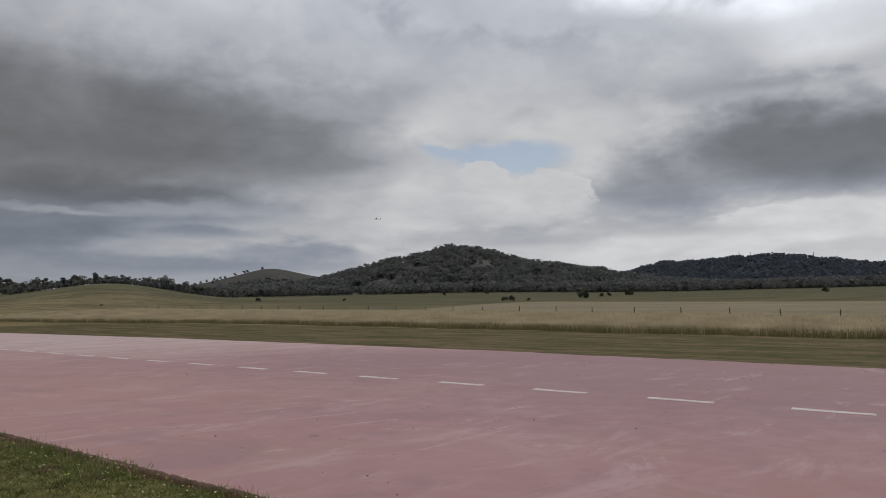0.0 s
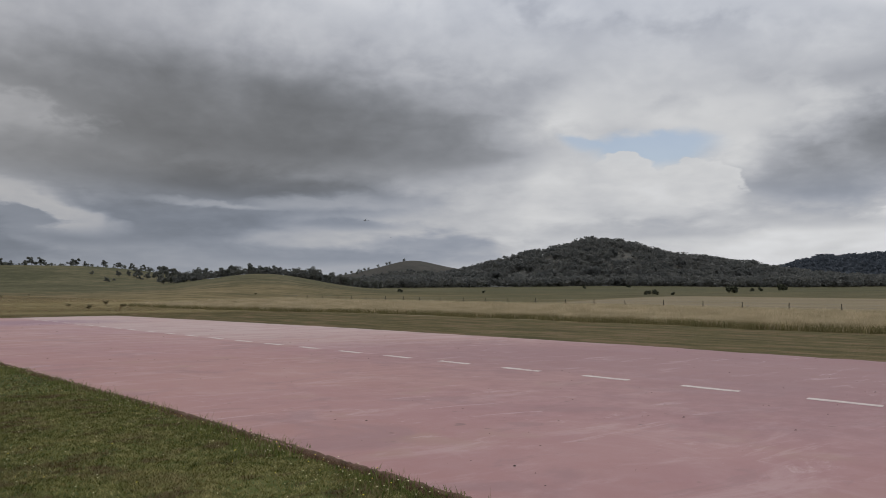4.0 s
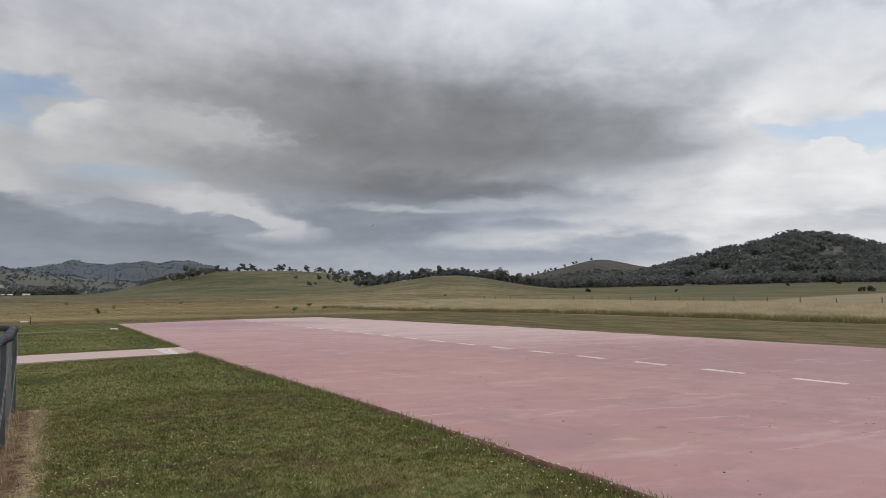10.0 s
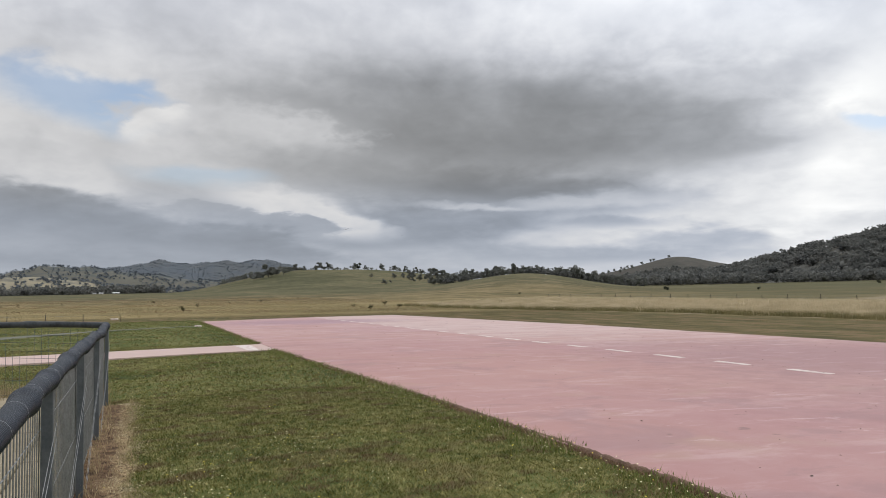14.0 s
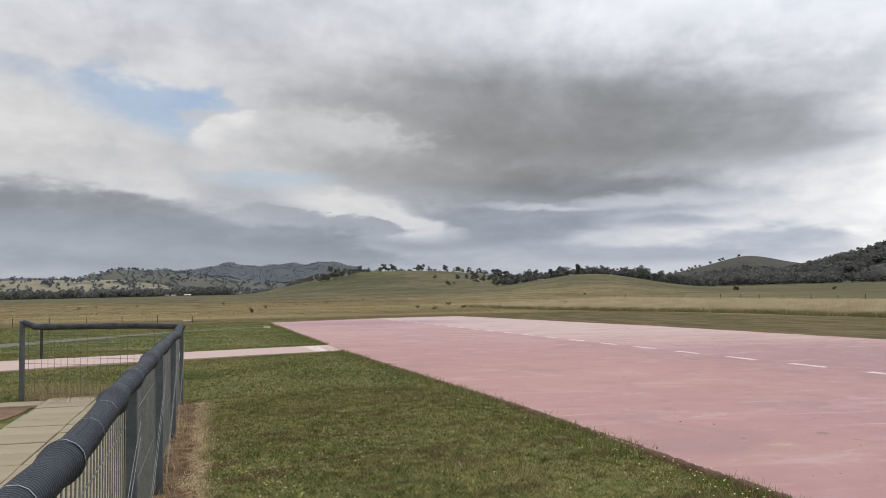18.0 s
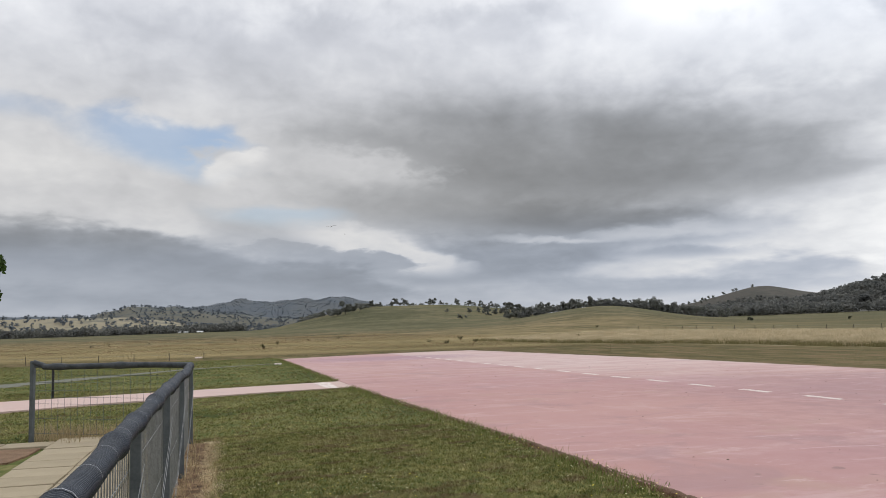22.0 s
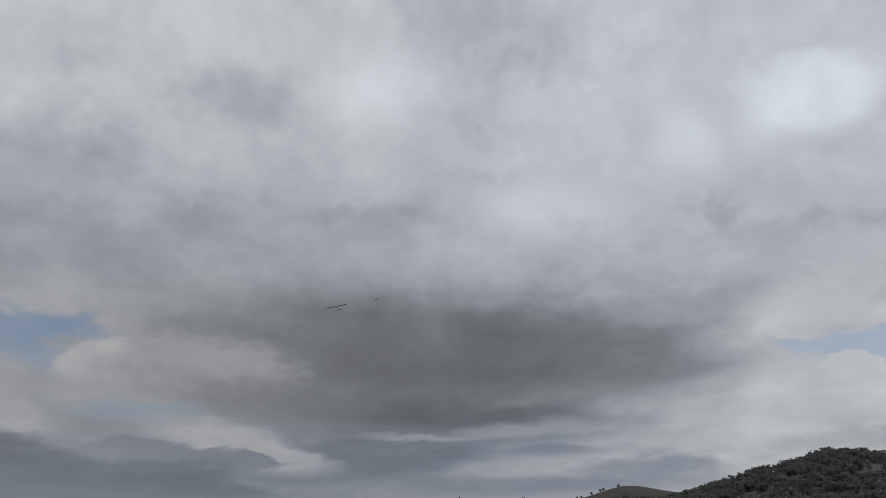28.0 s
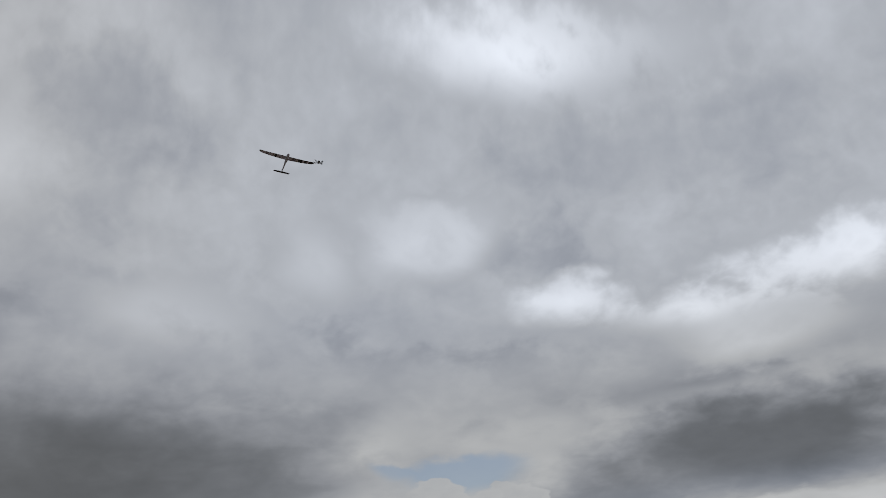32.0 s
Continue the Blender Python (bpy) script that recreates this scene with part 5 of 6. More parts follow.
SLOPE_TREES = [(-16.5, 530, 4.2), (-16.95, 546, 2.6), (-15.6, 614, 3.6), (-17.2, 606, 5), (-17.8, 618, 5), (-18.3, 604, 8.5), (-18.55, 570, 4.5), (-19.0, 580, 6), (-19.55, 592, 6.5)]


def ridge_trees():
    lib = [gum_tree_meshes(100 + k, h, 800, 0.31, M_TREE, 1.0, gum_lobes(np.random.default_rng(105 + k), h, 0.20)) for k, h in enumerate((5.6, 6.4, 7.2, 6.0, 8.0, 5.0))]
    q = np.random.default_rng(52)
    spots = []
    # the line behind the grassy rise
    for a in np.arange(-34.5, -19.6, 0.29):
        spots.append((a + q.normal(0, 0.1), 470 + q.uniform(0, 45)))
    for a in np.arange(-24.5, -20.5, 0.8):
        spots.append((a + q.normal(0, 0.15), 600 + q.uniform(-30, 40)))
    big = [gum_tree_meshes(110 + k, h, 900, 0.40, M_TREE, 1.0, gum_lobes(np.random.default_rng(115 + k), h, 0.24, 1.6)) for k, h in enumerate(BIG_HEIGHTS)]
    for k, (a, r) in enumerate(spots):
        x, y = bearing_xy(a, r)
        t, c = lib[int(q.integers(0, 6))]
        plant_tree(t, c, (x, y, gz(x, y)), "dark grey-green eucalypt in the line behind the grassy rise", "ridge trees", rz=q.uniform(0, 360), size=q.uniform(0.85, 1.2))
    # lone trees along the grassy hill, its wooded left flank and the clumps low on its slope: bearing, range, height
    for row in (FLANK_TREES, CREST_TREES, SLOPE_TREES):
        for a, r, h in row:
            x, y = bearing_xy(a, r)
            k = int(q.integers(0, 6))
            t, c = big[k]
            plant_tree(t, c, (x, y, gz(x, y)), "dark grey-green spreading eucalypt on the grassy rise", "ridge trees", rz=q.uniform(0, 360), size=0.86 * h / BIG_HEIGHTS[k])
    # lone trees on the bald hill and the wooded summit
    for a, r in ((-31.4, 1480), (-31.8, 1500), (-32.2, 1515), (-32.6, 1530), (-33.0, 1480), (-33.3, 1500), (-33.8, 1520), (-33.1, 1540), (-33.5, 1550), (-34.45, 1565), (-35.05, 1580), (-35.25, 1585), (-36.25, 1598)):
        x, y = bearing_xy(a, r)
        t, c = lib[4]
        plant_tree(t, c, (x, y, h_bald(a, r) - 1), "lone eucalypt on the bald hill's skyline", "skyline trees", rz=a * 40)


ridge_trees()
forest("ridge_scrub", "low scrub under the trees along the grassy rise", spots_on(lambda a, r: gz(*bearing_xy(a, r)) - 0.4, -34.5, -20.5, 468, 530, 260, 47), M_FOREST, 50, 48, 2.5, 5.0, False)
forest("crest_scrub", "low dark scrub along the top of the grassy hill", spots_on(lambda a, r: gz(*bearing_xy(a, r)) - 0.3, -19.8, -10.0, 740, 800, 60, 57), M_TREE, 50, 58, 1.4, 3.6, False)
forest("valley_scrub", "dark scrub where the grassy hill meets the valley", spots_on(lambda a, r: gz(*bearing_xy(a, r)) - 0.4, -9.9, -5.4, 720, 800, 34, 51), M_TREE, 60, 52, 2.5, 6.0, False)


def paddock_bushes():
    lib = []
    for k in range(3):
        q = np.random.default_rng(140 + k)
        lobes = [(q.normal(0, 0.55), q.normal(0, 0.55), q.uniform(0.5, 1.3), q.uniform(0.5, 0.8), q.uniform(0.4, 0.7)) for _ in range(6)]
        lib.append(gum_tree_meshes(150 + k, 1.8, 420, 0.2, M_BUSH, 0.8, lobes))
    for k, (a, r, h) in enumerate(((-53.1, 228, 1.3), (-53.65, 228, 1.5), (-54.8, 226, 0.8), (-58.7, 270, 2.6), (-59.85, 340, 1.4), (-60.4, 382, 1.6), (-61.6, 410, 3.2), (-51.85, 640, 2.2),
                                   (-41.85, 250, 0.8), (-36.0, 260, 1.2), (-74.0, 330, 1.8), (-48.9, 560, 1.8))):
        x, y = bearing_xy(a, r)
        t, c = lib[k % 3]
        plant_tree(t, c, (x, y, gz(x, y)), "round dark green bush in the paddock", "paddock bushes", "bush", "bush", rz=a * 31, size=h / 1.8)


paddock_bushes()


def thistles():
    lib = []
    for k in range(4):
        q = np.random.default_rng(170 + k)
        bm = bmesh.new()
        tips = []
        for i in range(9):
            a, l = q.uniform(0, 6.28), q.uniform(0.2, 0.58)
            tip = Vector((l * math.cos(a) * 0.7, l * math.sin(a) * 0.7, q.uniform(0.3, 0.75)))
            rod(bm, (0, 0, -0.05), tip, 0.018, 0.008, 4)
            tips.append(tip)
        st = bpy.data.meshes.new("stems")
        bm.to_mesh(st)
        bm.free()
        st.materials.append(M_STALK)
        c = np.array([t * q.uniform(0.5, 1.05) for t in tips for _ in range(14)]) + q.normal(0, 0.05, (126, 3))
        v, f = leaf_quads(q, c, 0.065, 0.2)
        st.transform(Matrix.Scale(0.86, 4))
        lib.append((st, mesh_from_arrays("leaves", v * 0.86, f, M_SHRUB)))
    q = np.random.default_rng(7)
    rows = [(-2.9, 86), (-3.8, 108), (-8.0, 150), (-14.3, 96), (-15.5, 84), (-16.5, 108), (-17.5, 92), (-20.2, 103), (-20.5, 104), (-21.2, 99), (-5.9, 140), (-20.9, 96), (-22.3, 104), (-23.4, 110), (-1.0, 160), (4.5, 150), (8.0, 130), (7.0, 145), (-10.5, 190), (-26.0, 180), (-24.8, 96), (-12.0, 230)]
    for k, (a, r) in enumerate(rows):
        x, y = bearing_xy(a, r)
        st, lv = lib[k % 4]
        t = thing("thistle", "dark branching thistle clump in dry grass", "thistle", (x, y, gz(x, y)), "paddock thistles", rz=q.uniform(0, 360))
        wide, tall = q.uniform(0.6, 1.2), q.uniform(0.5, 0.95)
        t.matrix_basis = t.matrix_basis @ Matrix.Diagonal((wide, wide, tall, 1))
        part_mesh("stems", st, t)
        part_mesh("leaves", lv, t)


thistles()


def overhanging_tree():
    """The broad tree beyond the fence, of which the outer boughs reach into view."""
    x, y = bearing_xy(17.6, 52)
    lobes = [(0.9, 0.4, 4.4, 1.5, 1.1), (2.0, 0.2, 5.4, 1.6, 0.9), (3.1, 0.3, 5.6, 1.1, 0.55), (-0.5, 0.8, 6.6, 2.0, 1.3), (1.4, -0.7, 6.2, 1.4, 0.9),
             (-2.0, -0.4, 5.2, 1.8, 1.2), (3.5, 0.0, 4.0, 0.65, 0.5), (-1.0, 1.2, 3.8, 1.4, 0.8), (3.7, 0.2, 6.0, 0.55, 0.35)]
    t, c = gum_tree_meshes(77, 7.0, 3600, 0.16, M_NEAR_LEAF, 1.0, lobes)
    plant_tree(t, c, (x, y, gz(x, y)), "broad green tree with hanging leafy boughs", "near trees")


overhanging_tree()


# ---------------------------------------------------------------- masts and sheds far off
def masts():
    for a, h in ((-68.9, 15), (-69.6, 14), (-73.4, 13)):
        x, y = bearing_xy(a, 2590)
        z = h_right(a, 2590)
        t = thing("radio_mast", "thin dark lattice radio mast on the ridge", "mast", (x, y, z), "ridge masts")
        bm = bmesh.new()
        rod(bm, (0, 0, -4), (0, 0, h + 9), 1.1, 0.6, 5)
        part("tower", bm, M_BLACK_STEEL, t)
        for zz in (h * 0.8, h):
            bm = bmesh.new()
            rod(bm, (-2.2, 0, zz + 8), (2.2, 0, zz + 8), 0.5, 0.5, 5)
            part("antenna", bm, M_BLACK_STEEL, t)


masts()


def sheds():
    for a, r, w, d in ((1.3, 960, 6.5, 5), (2.2, 985, 4.5, 4), (2.6, 990, 3, 3)):
        x, y = bearing_xy(a, r)
        s = thing("farm_shed", "white-roofed farm shed before the valley trees", "shed", (x, y, gz(x, y) - 0.5), "farm sheds", rz=a + 4)
        bm = bmesh.new()
        box(bm, -w / 2, w / 2, -d / 2, d / 2, -1, 1.5, 0.05)
        wall = part("wall", bm, M_SHED_WALL, s)
        bm = bmesh.new()
        for sy in (-1, 1):
            box(bm, -w / 2 - 0.4, w / 2 + 0.4, 0, d / 2 + 0.5, -0.06, 0.06, 0, pose(0, 0, 2.7, -sy * 18 if sy > 0 else 18, 0, 0) @ Matrix.Diagonal((1, sy, 1, 1)))
        bmesh.ops.recalc_face_normals(bm, faces=bm.faces)
        part("roof", bm, M_SHED_ROOF, s)
        bm = bmesh.new()
        box(bm, -1.0, 1.0, -d / 2 - 0.06, -d / 2 - 0.003, -0.6, 1.4)
        part("door", bm, M_BLACK_STEEL, wall)


sheds()


# ---------------------------------------------------------------- grass
def blades(name, label, category, pts, hmin, hmax, width, mat, seed, per=4, lean=0.45, spread=0.03, lift=0.0):
    """Tufts of narrow bent blades at the given plan positions, joined."""
    q = np.random.default_rng(seed)
    p = np.repeat(np.asarray(pts, float), per, axis=0)
    n = len(p)
    p = p + q.normal(0, spread, (n, 2))
    z = ground_z(p[:, 0], p[:, 1]) + lift
    a = q.uniform(0, 2 * np.pi, n)
    h = q.uniform(hmin, hmax, n)
    w = width * q.uniform(0.6, 1.3, n)
    b = q.uniform(0, 2 * np.pi, n)
    l = h * lean * q.uniform(0.2, 1.0, n)
    sx, sy = np.cos(a) * w / 2, np.sin(a) * w / 2
    root = np.stack([p[:, 0], p[:, 1], z - 0.01], 1)
    side = np.stack([sx, sy, 0 * sx], 1)
    mid = root + np.stack([np.cos(b) * l * 0.35, np.sin(b) * l * 0.35, h * 0.6], 1)
    tip = root + np.stack([np.cos(b) * l, np.sin(b) * l, h], 1)
    v = np.stack([root - side, root + side, mid + side * 0.75, mid - side * 0.75, tip], 1).reshape(-1, 3)
    k = np.arange(n)[:, None] * 5
    f = np.concatenate([k + np.array([[0, 1, 2]]), k + np.array([[0, 2, 3]]), k + np.array([[3, 2, 4]])], 1).reshape(-1, 3)
    me = mesh_from_arrays(name, v, f, mat)
    return tagged(new(name, me), label, category, kind="stuff")


def in_bed(x, y):
    return (x < -0.45) & (x > -2.45) & (y < 13.7) | (x < -2.5) & (y > 11.55) & (y < 13.6) & (x > -7)


def on_path(x, y):
    near = 21.08 + 0.36 * x
    return (y > near - 0.05) & (y < near + 3.2 - 0.06 * x)


def on_track(x, y):
    """The grey gravel track across the back of the lawn."""
    mid = np.interp(x, [-18, -7.1, -1.6, 2.8], [23, 30.8, 39.7, 43.3])
    return np.abs(y - mid) < np.interp(x, [-18, -7.1, -1.6, 2.8], [3.2, 1.2, 0.55, 0.3])


def scatter(x0, x1, y0, y1, n, seed, keep=None, warp=0.0):
    q = np.random.default_rng(seed)
    x, y = q.uniform(x0, x1, n), q.uniform(y0, y1, n)
    if warp:
        dens = np.array([noise.noise(Vector((a * warp, b * warp, 4.0))) for a, b in zip(x, y)])
        ok = dens > q.uniform(-1.1, 0.05, n)
        x, y = x[ok], y[ok]
    if keep is not None:
        ok = keep(x, y)
        x, y = x[ok], y[ok]
    return np.stack([x, y], 1)


def build_edge_soil():
    """Crumbling brown soil and clippings banked against the runway's edge."""
    q = np.random.default_rng(95)
    ys = np.arange(3.0, 49.0, 0.05)
    rows = []
    for y in ys:
        if y > 21.8 and y < 25.2:
            continue
        e = float(runway_left(y))
        w = 0.5 + 0.5 * noise.noise(Vector((0.3, y * 0.7, 2.0))) + 0.25 * noise.noise(Vector((1.3, y * 4.0, 2.0)))
        over = 0.004 + 0.050 * max(w, 0) ** 2.2 + abs(q.normal(0, 0.010))
        rows.append((y, [(e - 0.06, -0.045), (e - 0.03, -0.018 + q.normal(0, 0.006)), (e - 0.015, 0.004 + q.normal(0, 0.006)), (e + over * 0.5, 0.010 + q.normal(0, 0.004)), (e + over, 0.0015)]))
    V = [(x, y, z) for y, r in rows for x, z in r]
    F = [(i * 5 + j, i * 5 + j + 1, i * 5 + j + 6, i * 5 + j + 5) for i in range(len(rows) - 1) if rows[i + 1][0] - rows[i][0] < 0.1 for j in range(4)]
    tagged(new("edge_soil", mesh_from_arrays("edge_soil", np.array(V), np.array(F), M_EDGE_SOIL)), "crumbling brown soil along the runway's edge", "soil", kind="stuff")


def tall_front(y):
    """The uneven line at which the mown strip ends and the tall grass begins."""
    return np.interp(y, [-5, 10, 25, 50, 66, 75, 100], [31.0, 31.6, 33.0, 34.2, 31.5, 30.0, 30.0]) + 0.35 * np.sin(y * 0.6) + 0.25 * np.sin(y * 1.9 + 1)


def build_grass():
    build_edge_soil()
    lawn_ok = lambda x, y: (x < runway_left(y) - 0.05) & ~in_bed(x, y) & ~on_path(x, y) & ~on_track(x, y) & ~((x > -0.45) & (x < -0.06 + 0.06 * np.sin(y * 5.1) * np.sin(y * 1.7)) & (y < 12.6))
    blades("lawn_grass", "short green mown lawn with brownish patches", "grass", scatter(-0.4, 3.75, 4.2, 13, 60000, 61, lawn_ok, 1.2), 0.014, 0.040, 0.007, M_LAWN, 62, 5, 1.7)
    blades("lawn_grass", "short green mown lawn with brownish patches", "grass", scatter(-6, 3.7, 13, 26, 42000, 63, lawn_ok, 1.0), 0.02, 0.048, 0.013, M_LAWN, 64, 3, 1.6)
    blades("lawn_grass", "short green mown lawn beside the runway's end", "grass", scatter(-20, 3.5, 26, 54, 30000, 65, lawn_ok, 0.5), 0.02, 0.05, 0.03, M_LAWN, 66, 2, 1.2)
    q = np.random.default_rng(67)
    n = 5200
    y = q.uniform(4, 50, n)
    edge = runway_left(y)
    e = np.stack([edge + 0.02 - np.abs(q.normal(0, 0.17, n)), y], 1)
    e = e[np.array([noise.noise(Vector((a * 0.8, b * 0.9, 1.0))) for a, b in e]) > q.uniform(-0.5, 0.3, n)]
    e = e[~on_path(e[:, 0], e[:, 1])]
    blades("edge_weeds", "longer green weeds along the runway's edge", "weeds", e, 0.03, 0.09, 0.009, M_WEED, 68, 3, 0.7, 0.05, 0.012)
    k = (q.random(len(e)) < 0.34) & (np.sin(e[:, 1] * 2.1) + np.sin(e[:, 1] * 5.3) > -0.3)
    blades("seed_stalks", "thin straw coloured seed stalks along the runway's edge", "weeds", e[k], 0.04, 0.15, 0.004, M_STRAW_MID, 69, 2, 0.8, 0.04, 0.02)
    c = np.stack([edge - 0.03 + q.normal(0.0, 0.035, n), y], 1)
    c = c[(~on_path(c[:, 0], c[:, 1])) & (c[:, 1] < 50)]
    blades("edge_litter", "dead brown clippings at the runway's edge", "weeds", c, 0.008, 0.026, 0.010, M_STALK, 70, 6, 1.8, 0.04, 0.024)
    # scorched tufts along the fence
    yy = q.uniform(4, 12.6, 2600)
    mid = -0.10 + 0.07 * np.sin(yy * 2.3) + 0.05 * np.sin(yy * 5.7 + 1)
    s = np.stack([mid + q.normal(0, 0.055, 2600), yy], 1)
    s = s[np.sin(yy * 1.3) + np.sin(yy * 3.1) > q.uniform(-2.4, 0.8, 2600)]
    blades("dead_grass", "pale dead grass matted where the lawn meets the bare strip", "grass", s, 0.008, 0.030, 0.007, M_STRAW, 87, 5, 2.0, 0.035)
    s = np.stack([q.uniform(-0.42, -0.05, 1500), q.uniform(4, 12.6, 1500)], 1)
    blades("foot_litter", "dark dry litter on the bare strip along the fence", "litter", s, 0.004, 0.02, 0.012, M_STALK_DARK, 88, 4, 2.5, 0.06)
    s = np.stack([-0.05 - np.abs(q.normal(0, 0.05, 300)), q.uniform(4, 12.6, 300)], 1)
    s = np.concatenate([s[::3], np.stack([q.uniform(-0.42, -0.33, 160), q.uniform(4, 12.6, 160)], 1)])
    blades("dead_grass", "pale dead grass along the fence's foot", "grass", s, 0.03, 0.14, 0.006, M_STRAW_MID, 71, 4, 1.0, 0.05)
    s = np.stack([-0.43 - q.uniform(0, 2.4, 420), np.zeros(420)], 1)
    s[:, 1] = 12.70 + (-0.43 - s[:, 0]) * 0.44 + q.normal(0.3, 0.28, 420)
    blades("dead_grass", "pale dead grass under the fence's end panel", "grass", s, 0.08, 0.34, 0.007, M_STRAW_MID, 72, 5, 0.6, 0.04)
    # little flowers in the lawn
    for nm, mat, cnt, sd in (("yellow_flowers", M_YELLOW, 90, 73), ("clover_flowers", M_WHITE_PETAL, 420, 74)):
        qq = np.random.default_rng(sd)
        p = scatter(-0.1, 3.75, 4.5, 20, cnt, sd, lawn_ok, 0.6)
        ye = qq.uniform(4.5, 18, cnt // 2)
        ed = np.stack([runway_left(ye) - 0.06 - np.abs(qq.normal(0, 0.3, cnt // 2)), ye], 1)
        near_fence = np.concatenate([np.stack([qq.normal(a, 0.26, cnt // 7), qq.normal(b, 0.45, cnt // 7)], 1) for a, b in ((0.55, 5.6), (0.4, 6.9), (1.3, 7.8))])
        p = np.concatenate([p, ed, near_fence])
        V, F = [], []
        for x, y in p:
            z = gz(x, y) + qq.uniform(0.05, 0.11)
            r = qq.uniform(0.004, 0.0095)
            b = len(V)
            V.append((x, y, z + 0.004))
            for i in range(6):
                V.append((x + r * math.cos(i * 1.047), y + r * math.sin(i * 1.047), z + (0.006 if i % 2 else 0)))
            F += [(b, b + 1 + i, b + 1 + (i + 1) % 6) for i in range(6)]
        tagged(new(nm, mesh_from_arrays(nm, np.array(V), np.array(F), mat)), "tiny %s scattered in the lawn" % nm.replace("_", " "), "flowers", kind="stuff")
    # mown strip, tall grass belt and the field beyond the runway's end
    bearing = lambda x, y: np.degrees(np.arctan2(x, np.maximum(y, 0.1)))
    tall = lambda x, y: (bearing(x, y) < 84) & (0.5 + 0.5 * np.sin(x * 91.7 + y * 37.3) < (bearing(x, y) - 16) / 9) & (y < np.minimum(74 + 0.7 * x, 138)) & (x > tall_front(y))
    blades("mown_strip_grass", "short olive and brown mown grass beyond the runway", "grass", scatter(17.5, 34.5, -2, 66, 44000, 75, lambda x, y: (x < tall_front(y) + 0.3) & (x > runway_right(y) + 0.03), 0.0), 0.008, 0.024, 0.022, M_STRIP_BLADE, 76, 3, 2.6, 0.08)
    top = lambda x, y: tall(x, y) & (x > tall_front(y) + 0.7)
    blades("tall_grass", "tall dry golden grass behind the mown strip", "grass", scatter(29, 41, -2, 108, 52000, 77, top), 0.36, 0.54, 0.018, M_STRAW, 78, 6, 0.8, 0.16)
    front = scatter(29, 37.5, -2, 108, 36000, 79, lambda x, y: tall(x, y) & (x < tall_front(y) + 1.8))
    blades("tall_grass_base", "greener stems low in the tall grass", "grass", front, 0.12, 0.42, 0.020, M_STRAW_DARK, 80, 6, 0.8, 0.14)
    blades("tall_grass", "tall dry golden grass round the paddock fence", "grass", scatter(41, 63, -2, 138, 46000, 81, tall), 0.42, 0.66, 0.05, M_STRAW, 82, 4, 0.7, 0.15)
    field = lambda x, y: y > 55 + 0.02 * np.abs(x)
    blades("field_grass", "rough dry grass in the paddock past the runway", "grass", scatter(-45, 30, 56, 130, 26000, 83, field, 0.05), 0.015, 0.05, 0.04, M_FIELD_BLADE, 84, 3, 1.8, 0.25)
    blades("field_straw", "straw coloured tufts in the paddock", "grass", scatter(-45, 40, 56, 150, 12000, 85, field, 0.04), 0.02, 0.06, 0.04, M_FIELD_BLADE, 86, 3, 1.6, 0.25)

    streak = lambda x, y, d: np.array([noise.noise(Vector((u * 0.016, v * 0.05, d))) for u, v in zip(x, y)]) > 0.08
    open_field = lambda d: lambda x, y: field(x, y) & ~tall(x, y) & streak(x, y, d)
    blades("pale_tussocks", "pale dry tussocks in patches across the paddock", "grass", scatter(-80, 45, 60, 240, 36000, 92, open_field(3.0), 0.3), 0.03, 0.13, 0.09, M_STRAW_MID, 93, 4, 1.8, 0.5)
    blades("brown_tussocks", "brownish dry weeds in patches across the paddock", "grass", scatter(-80, 45, 66, 260, 16000, 94, open_field(8.0), 0.3), 0.02, 0.09, 0.09, M_STALK, 96, 4, 1.8, 0.6)
    # leaves and clods blown onto the runway
    q = np.random.default_rng(90)
    n = 420
    x, y = q.uniform(3.9, 18, n), 4 + 46 * q.random(n) ** 1.4
    V, F = [], []
    for a, b in zip(x, y):
        s = 0.005 + 0.013 * q.random() ** 3 * (1 + b / 40)
        k = len(V)
        t = q.uniform(0, 6.28)
        for i in range(5):
            u = t + i * 1.257 + q.uniform(-0.3, 0.3)
            V.append((a + s * math.cos(u) * q.uniform(0.6, 1.3), b + s * math.sin(u) * q.uniform(0.5, 1.1), 0.003 + q.uniform(0, 0.004)))
        V.append((a, b, 0.006 + s * q.uniform(0.2, 0.6)))
        F += [(k + i, k + (i + 1) % 5, k + 5) for i in range(5)]
    tagged(new("runway_litter", mesh_from_arrays("litter", np.array(V), np.array(F), M_STALK_DARK)), "small dark leaves and clods on the runway", "litter", kind="stuff")


build_grass()

# ---------------------------------------------------------------- the glider and the drone that chases it
M_FOAM = speckled("white_foam", (0.33, 0.36, 0.43), (0.42, 0.45, 0.53), 5, 0.6, relief=0.02)
M_PINKISH = speckled("mauve_grey_film", (0.12, 0.12, 0.155), (0.17, 0.165, 0.205), 6, 0.5, relief=0)
M_DARK_FILM = speckled("dark_blue_film", (0.014, 0.016, 0.024), (0.03, 0.033, 0.045), 9, 0.4, relief=0)
M_CARBON = speckled("black_carbon", (0.010, 0.010, 0.011), (0.022, 0.022, 0.024), 20, 0.45, relief=0)


def wing_section(chord, thick):
    """A cambered aerofoil outline, nose forward (+y)."""
    up = [(0.0, 0.0), (0.06, 0.55), (0.2, 0.95), (0.4, 1.0), (0.65, 0.7), (0.85, 0.32), (1.0, 0.03)]
    lo = [(0.85, 0.02), (0.6, -0.08), (0.3, -0.2), (0.1, -0.25)]
    return [((0.3 - t) * chord, h * thick) for t, h in up + lo]


